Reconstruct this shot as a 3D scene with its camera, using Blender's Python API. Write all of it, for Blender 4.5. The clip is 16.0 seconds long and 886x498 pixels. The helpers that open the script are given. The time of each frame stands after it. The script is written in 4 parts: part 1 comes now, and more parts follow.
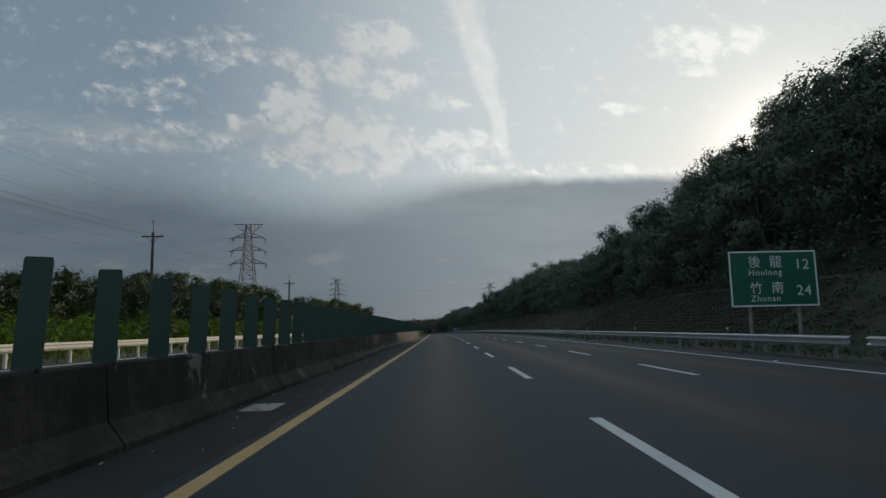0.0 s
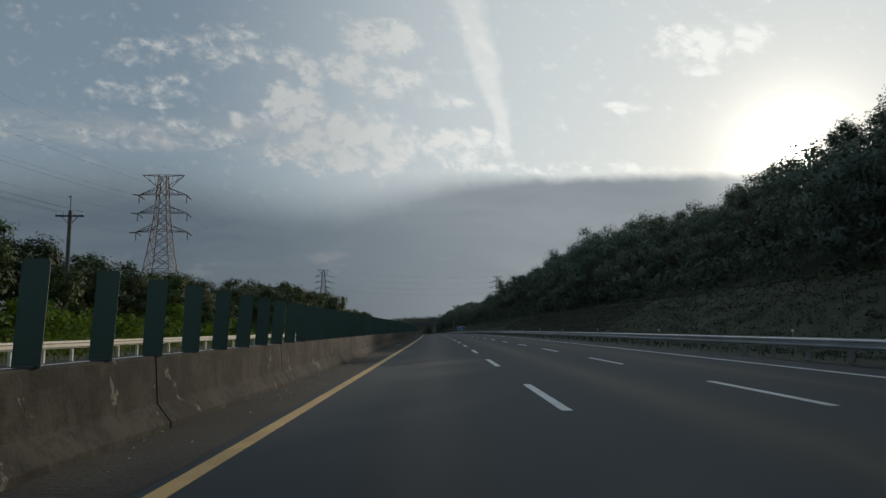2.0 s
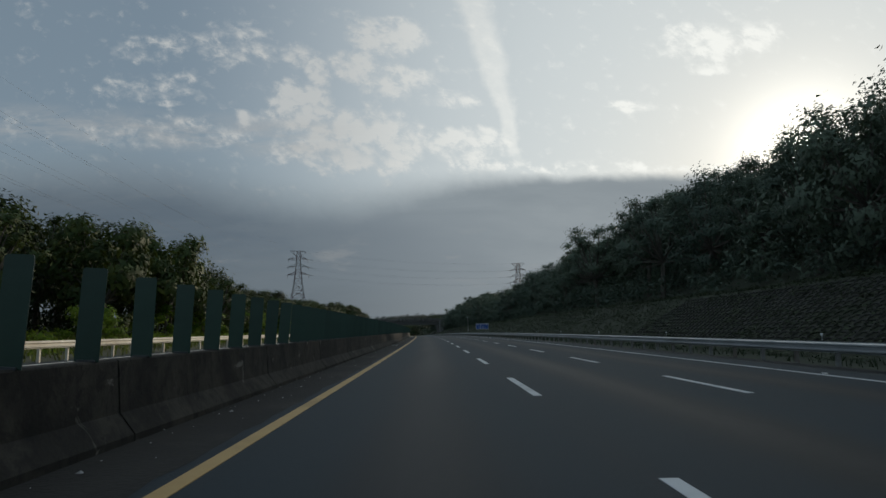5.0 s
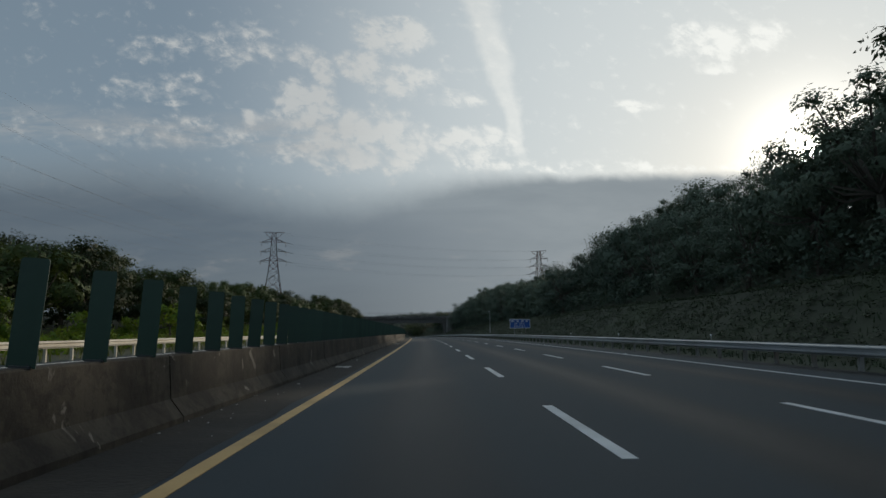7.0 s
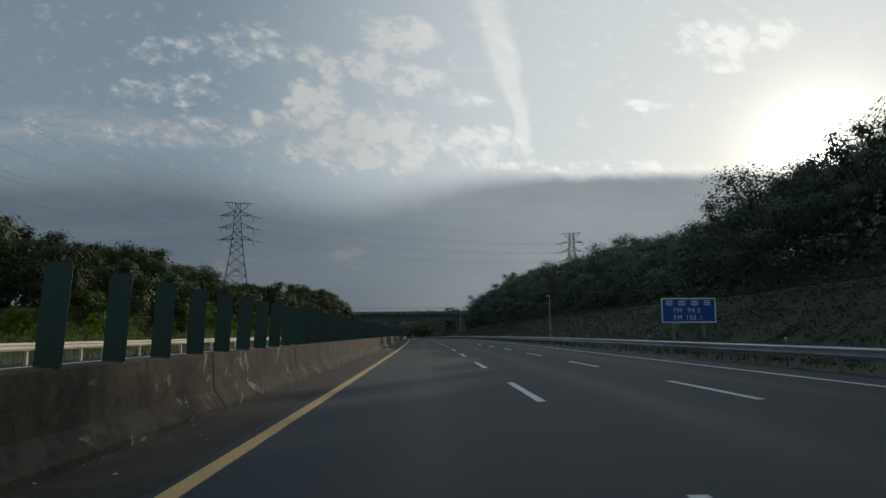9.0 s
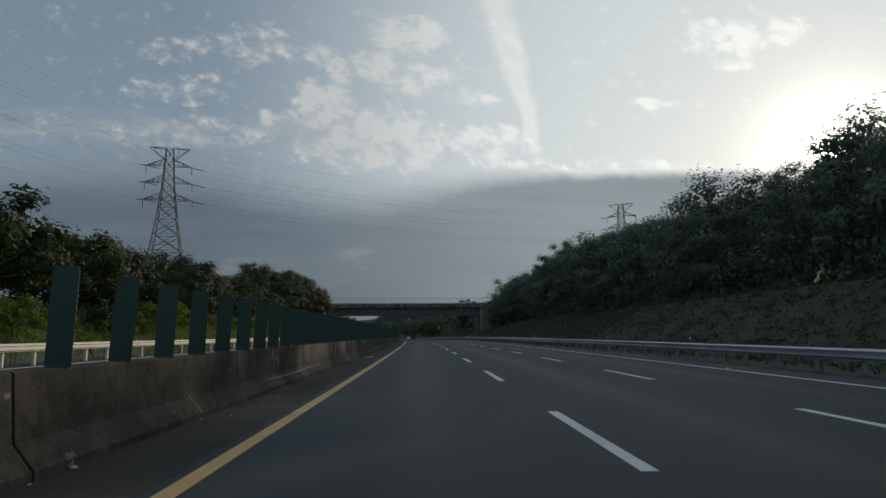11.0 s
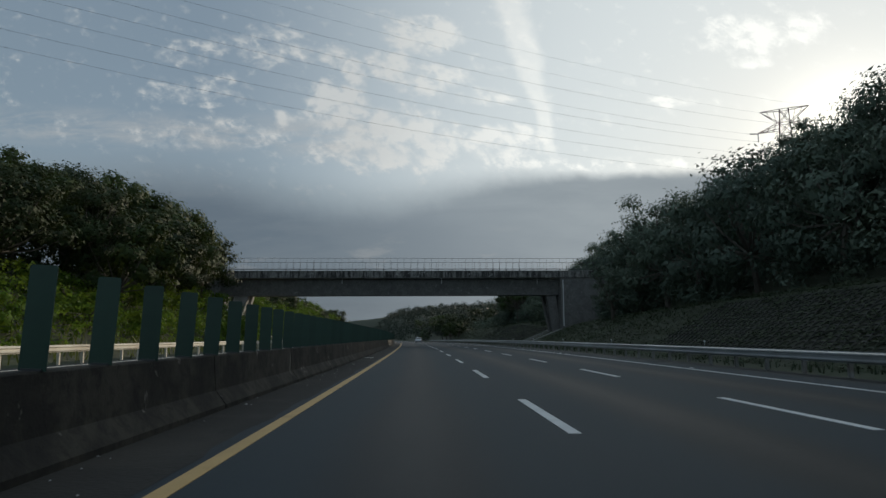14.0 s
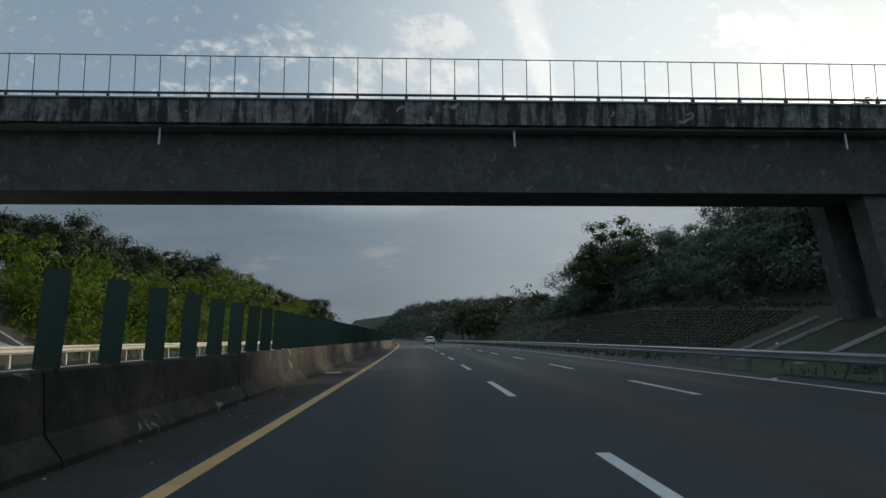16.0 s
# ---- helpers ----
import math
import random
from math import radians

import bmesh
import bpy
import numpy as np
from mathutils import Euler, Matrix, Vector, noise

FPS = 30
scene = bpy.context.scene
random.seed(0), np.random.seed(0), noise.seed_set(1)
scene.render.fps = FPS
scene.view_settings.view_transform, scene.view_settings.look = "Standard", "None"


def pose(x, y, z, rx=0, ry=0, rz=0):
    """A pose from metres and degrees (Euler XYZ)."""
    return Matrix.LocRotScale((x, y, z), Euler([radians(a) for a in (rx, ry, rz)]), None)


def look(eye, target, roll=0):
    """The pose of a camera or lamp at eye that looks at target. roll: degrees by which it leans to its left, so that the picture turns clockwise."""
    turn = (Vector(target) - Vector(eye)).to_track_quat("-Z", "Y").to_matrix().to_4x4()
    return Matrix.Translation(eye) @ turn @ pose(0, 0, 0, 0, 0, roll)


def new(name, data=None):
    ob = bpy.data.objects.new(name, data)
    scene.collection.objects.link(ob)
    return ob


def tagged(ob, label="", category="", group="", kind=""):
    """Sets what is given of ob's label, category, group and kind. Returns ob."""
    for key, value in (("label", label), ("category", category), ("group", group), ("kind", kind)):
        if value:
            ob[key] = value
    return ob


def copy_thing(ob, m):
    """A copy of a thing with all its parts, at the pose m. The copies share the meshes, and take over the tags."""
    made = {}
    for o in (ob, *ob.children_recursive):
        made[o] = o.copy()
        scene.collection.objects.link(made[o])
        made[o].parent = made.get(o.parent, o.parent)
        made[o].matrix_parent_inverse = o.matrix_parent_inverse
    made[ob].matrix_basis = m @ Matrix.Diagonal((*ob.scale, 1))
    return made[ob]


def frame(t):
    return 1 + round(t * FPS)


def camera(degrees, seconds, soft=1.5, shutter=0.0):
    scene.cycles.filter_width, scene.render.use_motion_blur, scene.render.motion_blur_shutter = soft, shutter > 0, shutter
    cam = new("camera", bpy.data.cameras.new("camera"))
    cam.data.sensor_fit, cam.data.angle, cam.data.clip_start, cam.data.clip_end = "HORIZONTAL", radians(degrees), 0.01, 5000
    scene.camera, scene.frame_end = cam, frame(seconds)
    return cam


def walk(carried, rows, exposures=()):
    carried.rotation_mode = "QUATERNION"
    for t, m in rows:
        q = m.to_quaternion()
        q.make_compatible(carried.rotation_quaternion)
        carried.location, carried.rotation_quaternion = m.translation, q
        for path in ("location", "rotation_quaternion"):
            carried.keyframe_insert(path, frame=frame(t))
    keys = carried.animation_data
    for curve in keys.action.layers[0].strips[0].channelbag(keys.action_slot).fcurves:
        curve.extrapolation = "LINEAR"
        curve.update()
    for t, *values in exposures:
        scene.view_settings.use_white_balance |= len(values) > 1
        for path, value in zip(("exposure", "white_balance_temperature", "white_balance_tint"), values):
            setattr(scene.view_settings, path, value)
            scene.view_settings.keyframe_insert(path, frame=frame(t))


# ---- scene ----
# ---------- the road's line: s metres along the yellow edge line, u metres to its right ----------
SPEED = 32.6
S0, S1 = -500.0, 4200.0
_S = np.arange(S0, S1 + 1.0, 1.0)


def heading(s):
    """Degrees to the left of the start's direction."""
    t = np.clip(s, 0, 900) / SPEED
    tail = np.clip(t - 16.5, 0, None)
    t = np.minimum(t, 16.5)
    return 0.277 * t + 0.0100 * t * t + 0.60 * tail


def grade(s):
    """Degrees of climb."""
    return np.interp(s, [-60, 640, 900, 1300], [0.15, -1.63, -1.2, 0.0])


_H = np.radians(heading(_S))
_X = np.concatenate([[0], np.cumsum(-np.sin(_H))[:-1]])
_Y = np.concatenate([[0], np.cumsum(np.cos(_H))[:-1]])
_Z = np.concatenate([[0], np.cumsum(np.tan(np.radians(grade(_S))))[:-1]])
_X -= np.interp(0, _S, _X)
_Y -= np.interp(0, _S, _Y)
_Z -= np.interp(0, _S, _Z)


def P(s, u, z=0.0):
    """The point s along, u right of the yellow line and z above the carriageway."""
    h = np.radians(heading(np.asarray(s, float)))
    x, y, b = np.interp(s, _S, _X), np.interp(s, _S, _Y), np.interp(s, _S, _Z)
    return Vector((float(x + u * np.cos(h)), float(y + u * np.sin(h)), float(b + z)))


def yaw_at(s):
    """The road's turn about z there, degrees."""
    return float(heading(np.asarray(s, float)))


# ---------- camera ----------
cam = camera(70.17, 16.0)
YAWS = [0, .03, .07, .11, .17, .24, .32, .39, .47, .56, .66, .76, .86, .97, 1.12, 1.28, 1.46, 1.64, 1.82,
        1.99, 2.17, 2.35, 2.54, 2.74, 2.97, 3.17, 3.40, 3.64, 3.87, 4.08, 4.31, 4.57, 4.84]
NODS = [0, -.10, -.06, -.11, -.12, -.15, -.16, -.17, -.22, -.23, -.24, -.25, -.26, -.27, -.28, -.33, -.32, -.33, -.30,
        -.32, -.34, -.36, -.38, -.40, -.37, -.34, -.33, -.34, -.38, -.42, -.46, -.48, -.48]
SIDE = [1.93, 1.95, 1.98, 2.02, 2.04, 2.02, 1.99, 1.97, 1.96, 1.97, 1.98, 1.99, 2.0, 2.0, 1.98, 1.94, 1.91, 1.89, 1.88,
        1.88, 1.88, 1.89, 1.90, 1.91, 1.94, 1.96, 1.96, 1.96, 1.96, 1.95, 1.95, 1.95, 1.96]
PATH = []
for i in range(33):
    eye = P(SPEED * 0.5 * i, SIDE[i] - 0.03, 1.143)
    PATH.append((0.5 * i, pose(*eye, 97.06 + NODS[i], float(np.interp(0.5 * i, [0, 3, 4.5, 8, 12, 16], [1.22, 0.85, 0.68, 0.45, 0.38, 0.26])), YAWS[i] + 0.18)))
walk(cam, PATH, ((0.0, -0.05), (7.0, -0.05), (11.5, 0.0), (13.5, 0.08), (15.0, 0.2), (15.5, 0.22), (16.0, 0.34)))

# ---------- sky, sun ----------
SUN_DIR = Vector((0.483, 0.847, 0.226)).normalized()
world = bpy.data.worlds.new("sky")
scene.world = world
world.use_nodes = True
wt = world.node_tree
wt.nodes.clear()


class Net:
    """Short hand for a node tree."""

    def __init__(self, tree):
        self.t = tree

    def node(self, kind, operation="", interpolation_type="", data_type="", sky_type=""):
        n = self.t.nodes.new(kind)
        if operation:
            n.operation = operation
        if interpolation_type:
            n.interpolation_type = interpolation_type
        if data_type:
            n.data_type = data_type
        if sky_type:
            n.sky_type = sky_type
        return n

    def put(self, socket, v):
        if isinstance(v, bpy.types.NodeSocket):
            self.t.links.new(v, socket)
        elif v is not None:
            socket.default_value = v

    def m(self, op, a, b=None, c=None):
        n = self.node("ShaderNodeMath", operation=op)
        for i, v in enumerate((a, b, c)):
            self.put(n.inputs[i], v)
        return n.outputs[0]

    def vec(self, x, y, z):
        n = self.node("ShaderNodeCombineXYZ")
        for i, v in enumerate((x, y, z)):
            self.put(n.inputs[i], v)
        return n.outputs[0]

    def noise(self, v, scale, detail=4, rough=0.55, dist=0.0):
        n = self.node("ShaderNodeTexNoise")
        self.put(n.inputs["Vector"], v)
        for k, q in (("Scale", scale), ("Detail", detail), ("Roughness", rough), ("Distortion", dist)):
            self.put(n.inputs[k], q)
        return n.outputs["Fac"]

    def cells(self, v, scale, smooth=0.6):
        n = self.node("ShaderNodeTexVoronoi")
        n.feature = "SMOOTH_F1"
        self.put(n.inputs["Vector"], v)
        n.inputs["Scale"].default_value = scale
        n.inputs["Smoothness"].default_value = smooth
        return n.outputs["Distance"]

    def step(self, v, lo, hi, a=0.0, b=1.0):
        n = self.node("ShaderNodeMapRange", interpolation_type="SMOOTHSTEP")
        for i, q in enumerate((v, lo, hi, a, b)):
            self.put(n.inputs[i], q)
        return n.outputs[0]

    def mix(self, f, a, b):
        n = self.node("ShaderNodeMix", data_type="RGBA")
        for i, q in ((0, f), (6, a), (7, b)):
            if isinstance(q, tuple) and len(q) == 3:
                q = (*q, 1)
            self.put(n.inputs[i], q)
        return n.outputs[2]


# azimuth and height (as tangents), the two half widths and the thickness of each field of small clouds
CLOUD_FIELDS = ((-0.493, 0.461, 0.054, 0.020, 0.62), (-0.356, 0.469, 0.052, 0.030, 0.75), (-0.252, 0.447, 0.022, 0.022, 1.0), (-0.493, 0.398, 0.076, 0.020, 0.68),
                (-0.466, 0.368, 0.030, 0.005, 0.7), (-0.241, 0.359, 0.048, 0.038, 1.15), (-0.157, 0.301, 0.105, 0.045, 1.1), (-0.219, 0.417, 0.020, 0.025, 1.0),
                (-0.153, 0.426, 0.036, 0.024, 1.0), (-0.101, 0.479, 0.060, 0.028, 1.05), (-0.092, 0.400, 0.055, 0.026, 0.95), (-0.004, 0.367, 0.054, 0.016, 0.65),
                (0.027, 0.292, 0.068, 0.025, 1.0), (-0.314, 0.341, 0.040, 0.013, 0.9), (-0.464, 0.317, 0.120, 0.020, 0.6), (0.418, 0.459, 0.056, 0.030, 1.05),
                (0.508, 0.468, 0.038, 0.025, 1.0), (0.425, 0.413, 0.029, 0.010, 0.9), (0.292, 0.350, 0.036, 0.009, 0.9))


def build_sky():
    n = Net(wt)
    d = n.node("ShaderNodeTexCoord").outputs["Generated"]
    sep = n.node("ShaderNodeSeparateXYZ")
    n.put(sep.inputs[0], d)
    x, y, z = sep.outputs
    yy = n.m("MAXIMUM", y, 0.22)
    a, e = n.m("DIVIDE", x, yy), n.m("DIVIDE", z, yy)
    sky = n.node("ShaderNodeTexSky", sky_type="NISHITA")
    sky.sun_disc = False
    sky.sun_elevation = math.asin(SUN_DIR.z)
    sky.sun_rotation = math.atan2(SUN_DIR.x, SUN_DIR.y)
    sky.air_density, sky.dust_density, sky.ozone_density = 1.0, 1.2, 1.0
    sc = n.node("ShaderNodeVectorMath", operation="SCALE")
    n.put(sc.inputs[0], sky.outputs[0])
    sc.inputs["Scale"].default_value = 0.075
    col = sc.outputs[0]
    dot = n.node("ShaderNodeVectorMath", operation="DOT_PRODUCT")
    n.put(dot.inputs[0], d)
    dot.inputs[1].default_value = SUN_DIR
    c = dot.outputs["Value"]
    # thin veil brightening towards the sun; unseen sky overhead and behind boosted as fill
    high = n.m("MULTIPLY", n.step(z, 0.50, 0.9, 1.0, 1.05), n.step(y, -0.5, 0.5, 1.45, 1.0))
    veil = n.mix(n.step(c, 0.58, 0.985), (0.222, 0.292, 0.352), (0.66, 0.72, 0.73))
    col = n.mix(n.m("ADD", 0.66, n.m("MULTIPLY", n.step(c, 0.6, 0.97), 0.2)), col, veil)
    p = n.vec(a, e, 0.0)
    white = n.mix(n.step(c, 0.75, 0.985), (0.56, 0.575, 0.565), (0.98, 0.99, 0.94))

    def blob(ca, ce, ra, re, tilt=0.0):
        u = n.m("DIVIDE", n.m("ADD", n.m("SUBTRACT", a, ca), n.m("MULTIPLY", n.m("SUBTRACT", e, ce), tilt)), ra)
        v = n.m("DIVIDE", n.m("SUBTRACT", e, ce), re)
        return n.step(n.m("ADD", n.m("MULTIPLY", u, u), n.m("MULTIPLY", v, v)), 1.7, 0.05)

    # puffs of high cloud: separate fields, broken up at three finer scales
    q = n.vec(n.m("ADD", a, n.m("MULTIPLY", e, 0.35)), n.m("MULTIPLY", e, 1.25), 0.0)
    coarse = n.noise(q, 24.0, 4, 0.6, 0.3)
    puffs = n.noise(q, 70.0, 6, 0.7, 0.5)
    warp = n.noise(q, 34.0, 3, 0.6)
    q2 = n.vec(n.m("ADD", n.m("ADD", a, n.m("MULTIPLY", e, 0.35)), n.m("MULTIPLY", warp, 0.03)),
               n.m("ADD", n.m("MULTIPLY", e, 1.3), n.m("MULTIPLY", puffs, 0.03)), 0.0)
    lumps = n.m("SUBTRACT", 0.45, n.cells(q2, 42.0, 0.3))
    fields = None
    for ca, ce, ra, re, k in CLOUD_FIELDS:
        f = n.m("MULTIPLY", blob(ca, ce, ra * 1.25, re * 1.3, 0.2), k)
        fields = f if fields is None else n.m("MAXIMUM", fields, f)
    lvl = n.m("ADD", n.m("MULTIPLY", fields, 0.60), n.m("ADD", n.m("MULTIPLY", n.m("SUBTRACT", coarse, 0.5), 1.35), n.m("MULTIPLY", n.m("SUBTRACT", puffs, 0.5), 0.95)))
    lvl = n.m("ADD", lvl, n.m("MULTIPLY", lumps, 0.50))
    cl = n.m("MULTIPLY", n.step(lvl, 0.30, 0.72), 0.72)
    col = n.mix(n.m("MULTIPLY", n.step(lvl, 0.05, 0.45), 0.22), col, white)
    col = n.mix(cl, col, white)
    # a pale shelf of cloud over the far part of the bank
    shelf = n.m("MULTIPLY", n.step(n.m("ABSOLUTE", n.m("SUBTRACT", e, n.m("ADD", 0.287, n.m("MULTIPLY", a, -0.07)))), 0.045, 0.0), n.step(a, -0.08, -0.30))
    shelf = n.m("MULTIPLY", shelf, n.step(n.noise(n.vec(a, n.m("MULTIPLY", e, 4.0), 1.0), 7.0, 6, 0.66, 0.3), 0.34, 0.68))
    col = n.mix(n.m("MULTIPLY", shelf, 0.55), col, (0.43, 0.43, 0.42))
    # one long streak of ice cloud
    mid = n.m("ADD", 0.113, n.m("MULTIPLY", n.m("SUBTRACT", e, 0.254), -0.25))
    wob = n.m("MULTIPLY", n.m("SUBTRACT", n.noise(p, 11.0, 6, 0.62), 0.5), 0.055)
    off = n.m("ABSOLUTE", n.m("ADD", n.m("SUBTRACT", a, mid), wob))
    wid = n.m("ADD", 0.010, n.m("MULTIPLY", n.m("SUBTRACT", e, 0.25), 0.080))
    streak = n.m("MULTIPLY", n.step(n.m("DIVIDE", off, wid), 1.35, 0.40), n.step(e, 0.25, 0.29))
    col = n.mix(n.m("MULTIPLY", streak, n.m("ADD", 0.16, n.m("MULTIPLY", n.m("ADD", puffs, coarse), 0.36))), col, white)
    # the grey bank over the lower sky, with its lit rim
    rim = n.m("ADD", 0.241, n.m("ADD", n.m("MULTIPLY", n.m("SUBTRACT", n.noise(n.vec(a, n.m("MULTIPLY", e, 0.5), 0.0), 8.0, 6, 0.62), 0.5), 0.020),
                             n.m("ADD", n.m("MULTIPLY", n.step(a, -0.1, -0.55), 0.075), n.m("MULTIPLY", n.step(n.m("ABSOLUTE", a), 0.2, 0.0), 0.010))))
    rim = n.m("ADD", rim, n.m("MULTIPLY", n.m("SUBTRACT", coarse, 0.5), 0.012))
    soft = n.m("ADD", 0.018, n.m("MULTIPLY", n.step(a, 0.22, -0.35), 0.105))
    bank = n.step(n.m("SUBTRACT", rim, e), -0.003, soft)
    edge = n.m("MULTIPLY", n.step(n.m("ABSOLUTE", n.m("SUBTRACT", n.m("ADD", rim, 0.006), e)), 0.020, 0.0),
               n.m("MULTIPLY", n.step(a, -0.7, 0.0, 0.1, 0.75), n.step(n.m("ADD", coarse, n.m("MULTIPLY", puffs, 0.5)), 0.70, 0.98, 0.0, 1.0)))
    col = n.mix(edge, col, white)
    low = n.mix(n.step(e, 0.14, 0.01), (0.118, 0.155, 0.194), (0.126, 0.156, 0.182))
    low = n.mix(n.step(n.m("SUBTRACT", rim, e), 0.115, 0.0), low, (0.262, 0.314, 0.352))
    low = n.mix(n.step(c, 0.70, 0.995), low, (0.29, 0.330, 0.355))
    wisp = n.m("MULTIPLY", n.step(n.noise(n.vec(a, n.m("MULTIPLY", e, 3.5), 3.0), 9.0, 5, 0.6), 0.56, 0.74), n.step(n.m("ABSOLUTE", n.m("SUBTRACT", e, 0.10)), 0.06, 0.0, 0.05, 0.35))
    folds = n.noise(n.vec(n.m("MULTIPLY", a, 1.2), n.m("MULTIPLY", e, 7.0), 7.0), 2.6, 5, 0.6, 0.3)
    low = n.mix(n.step(folds, 0.30, 0.72, 0.0, 0.5), low, (0.182, 0.220, 0.250))
    low = n.mix(wisp, low, (0.34, 0.345, 0.34))
    col = n.mix(n.m("MULTIPLY", bank, 0.96), col, low)
    crisp = n.m("MULTIPLY", n.step(n.m("ABSOLUTE", n.m("SUBTRACT", n.m("ADD", rim, 0.004), e)), 0.011, 0.0),
                n.m("MULTIPLY", n.step(a, -0.35, 0.05, 0.0, 0.62), n.step(n.m("ADD", coarse, n.m("MULTIPLY", puffs, 0.5)), 0.66, 0.92, 0.05, 1.0)))
    col = n.mix(crisp, col, white)
    high = n.m("MULTIPLY", high, n.m("SUBTRACT", 1.0, n.m("MULTIPLY", bank, n.step(a, 0.05, -0.75, 0.0, 0.12))))
    dk = n.node("ShaderNodeVectorMath", operation="SCALE")
    n.put(dk.inputs[0], col)
    n.put(dk.inputs["Scale"], high)
    col = dk.outputs[0]
    # glare round the sun
    glow = n.m("ADD", n.m("MULTIPLY", n.m("POWER", n.m("MAXIMUM", c, 0.0), 330.0), 0.75), n.m("MULTIPLY", n.m("POWER", n.m("MAXIMUM", c, 0.0), 6000.0), 10.0))
    gl = n.node("ShaderNodeVectorMath", operation="SCALE")
    gl.inputs[0].default_value = (1.0, 0.95, 0.83)
    n.put(gl.inputs["Scale"], glow)
    ad = n.node("ShaderNodeVectorMath", operation="ADD")
    n.put(ad.inputs[0], col)
    n.put(ad.inputs[1], gl.outputs[0])
    col = n.mix(n.step(z, 0.0, -0.02), ad.outputs[0], (0.05, 0.055, 0.05))
    bg = n.node("ShaderNodeBackground")
    n.put(bg.inputs[0], col)
    bg.inputs[1].default_value = 1.0
    out = n.node("ShaderNodeOutputWorld")
    wt.links.new(bg.outputs[0], out.inputs[0])


build_sky()
sun = new("sun", bpy.data.lights.new("sun", "SUN"))
sun.data.energy, sun.data.angle, sun.data.color = 2.0, radians(0.6), (1.0, 0.86, 0.66)
sun.matrix_world = look(SUN_DIR * 50, (0, 0, 0))


# ---------- materials ----------
def surf(name, c1, c2, scale=1.0, rough=0.8, bump=0.0, fine=30.0, metal=0.0, stain=None, object_space=False, spec=0.5, stretch=(1, 1, 1), vary=0.0, island=0.0):
    """Two colours mixed by coarse and fine noise, with relief; stain: (colour, amount)."""
    m = bpy.data.materials.new(name)
    m.use_nodes = True
    n = Net(m.node_tree)
    b = m.node_tree.nodes["Principled BSDF"]
    co = n.node("ShaderNodeTexCoord").outputs["Object"] if object_space else n.node("ShaderNodeNewGeometry").outputs["Position"]
    mp = n.node("ShaderNodeVectorMath", operation="MULTIPLY")
    n.put(mp.inputs[0], co)
    mp.inputs[1].default_value = stretch
    v = mp.outputs[0]
    big = n.noise(v, scale, 5, 0.6)
    small = n.noise(v, fine, 3, 0.6)
    f = n.m("ADD", n.m("MULTIPLY", n.step(big, 0.3, 0.7), 0.65), n.m("MULTIPLY", small, 0.35))
    if vary:
        f = n.m("ADD", f, n.m("MULTIPLY", n.m("SUBTRACT", n.node("ShaderNodeObjectInfo").outputs["Random"], 0.5), vary))
    if island:
        f = n.m("ADD", f, n.m("MULTIPLY", n.m("SUBTRACT", n.node("ShaderNodeNewGeometry").outputs["Random Per Island"], 0.5), island))
    col = n.mix(f, c1, c2)
    if stain:
        sf = n.m("MULTIPLY", n.step(n.noise(v, scale * 0.37, 6, 0.65, 0.4), 0.5, 0.68), stain[1])
        col = n.mix(sf, col, stain[0])
    n.put(b.inputs["Base Color"], col)
    n.put(b.inputs["Roughness"], n.m("ADD", rough - 0.08, n.m("MULTIPLY", big, 0.16)))
    b.inputs["Metallic"].default_value = metal
    b.inputs["Specular IOR Level"].default_value = spec
    if bump:
        bp = n.node("ShaderNodeBump")
        bp.inputs["Strength"].default_value = bump
        bp.inputs["Distance"].default_value = 0.02
        n.put(bp.inputs["Height"], n.m("ADD", small, big))
        n.put(b.inputs["Normal"], bp.outputs[0])
    return m


def leafy(name, c1, c2, through_light=0.3, scale=0.25):
    """Foliage: leaves that differ, and let some light through."""
    m = bpy.data.materials.new(name)
    m.use_nodes = True
    n = Net(m.node_tree)
    b = m.node_tree.nodes["Principled BSDF"]
    f = n.m("ADD", n.m("MULTIPLY", n.node("ShaderNodeNewGeometry").outputs["Random Per Island"], 0.10),
            n.m("MULTIPLY", n.noise(n.node("ShaderNodeNewGeometry").outputs["Position"], scale, 4), 0.75))
    f = n.m("ADD", f, n.m("MULTIPLY", n.m("SUBTRACT", n.node("ShaderNodeObjectInfo").outputs["Random"], 0.5), 0.7))
    col = n.mix(f, c1, c2)
    n.put(b.inputs["Base Color"], col)
    b.inputs["Roughness"].default_value = 0.62
    b.inputs["Specular IOR Level"].default_value = 0.12
    tr = n.node("ShaderNodeBsdfTranslucent")
    n.put(tr.inputs[0], n.mix(0.35, col, (0.20, 0.26, 0.03)))
    mx = n.node("ShaderNodeMixShader")
    mx.inputs[0].default_value = through_light
    m.node_tree.links.new(b.outputs[0], mx.inputs[1])
    m.node_tree.links.new(tr.outputs[0], mx.inputs[2])
    m.node_tree.links.new(mx.outputs[0], m.node_tree.nodes["Material Output"].inputs[0])
    return m


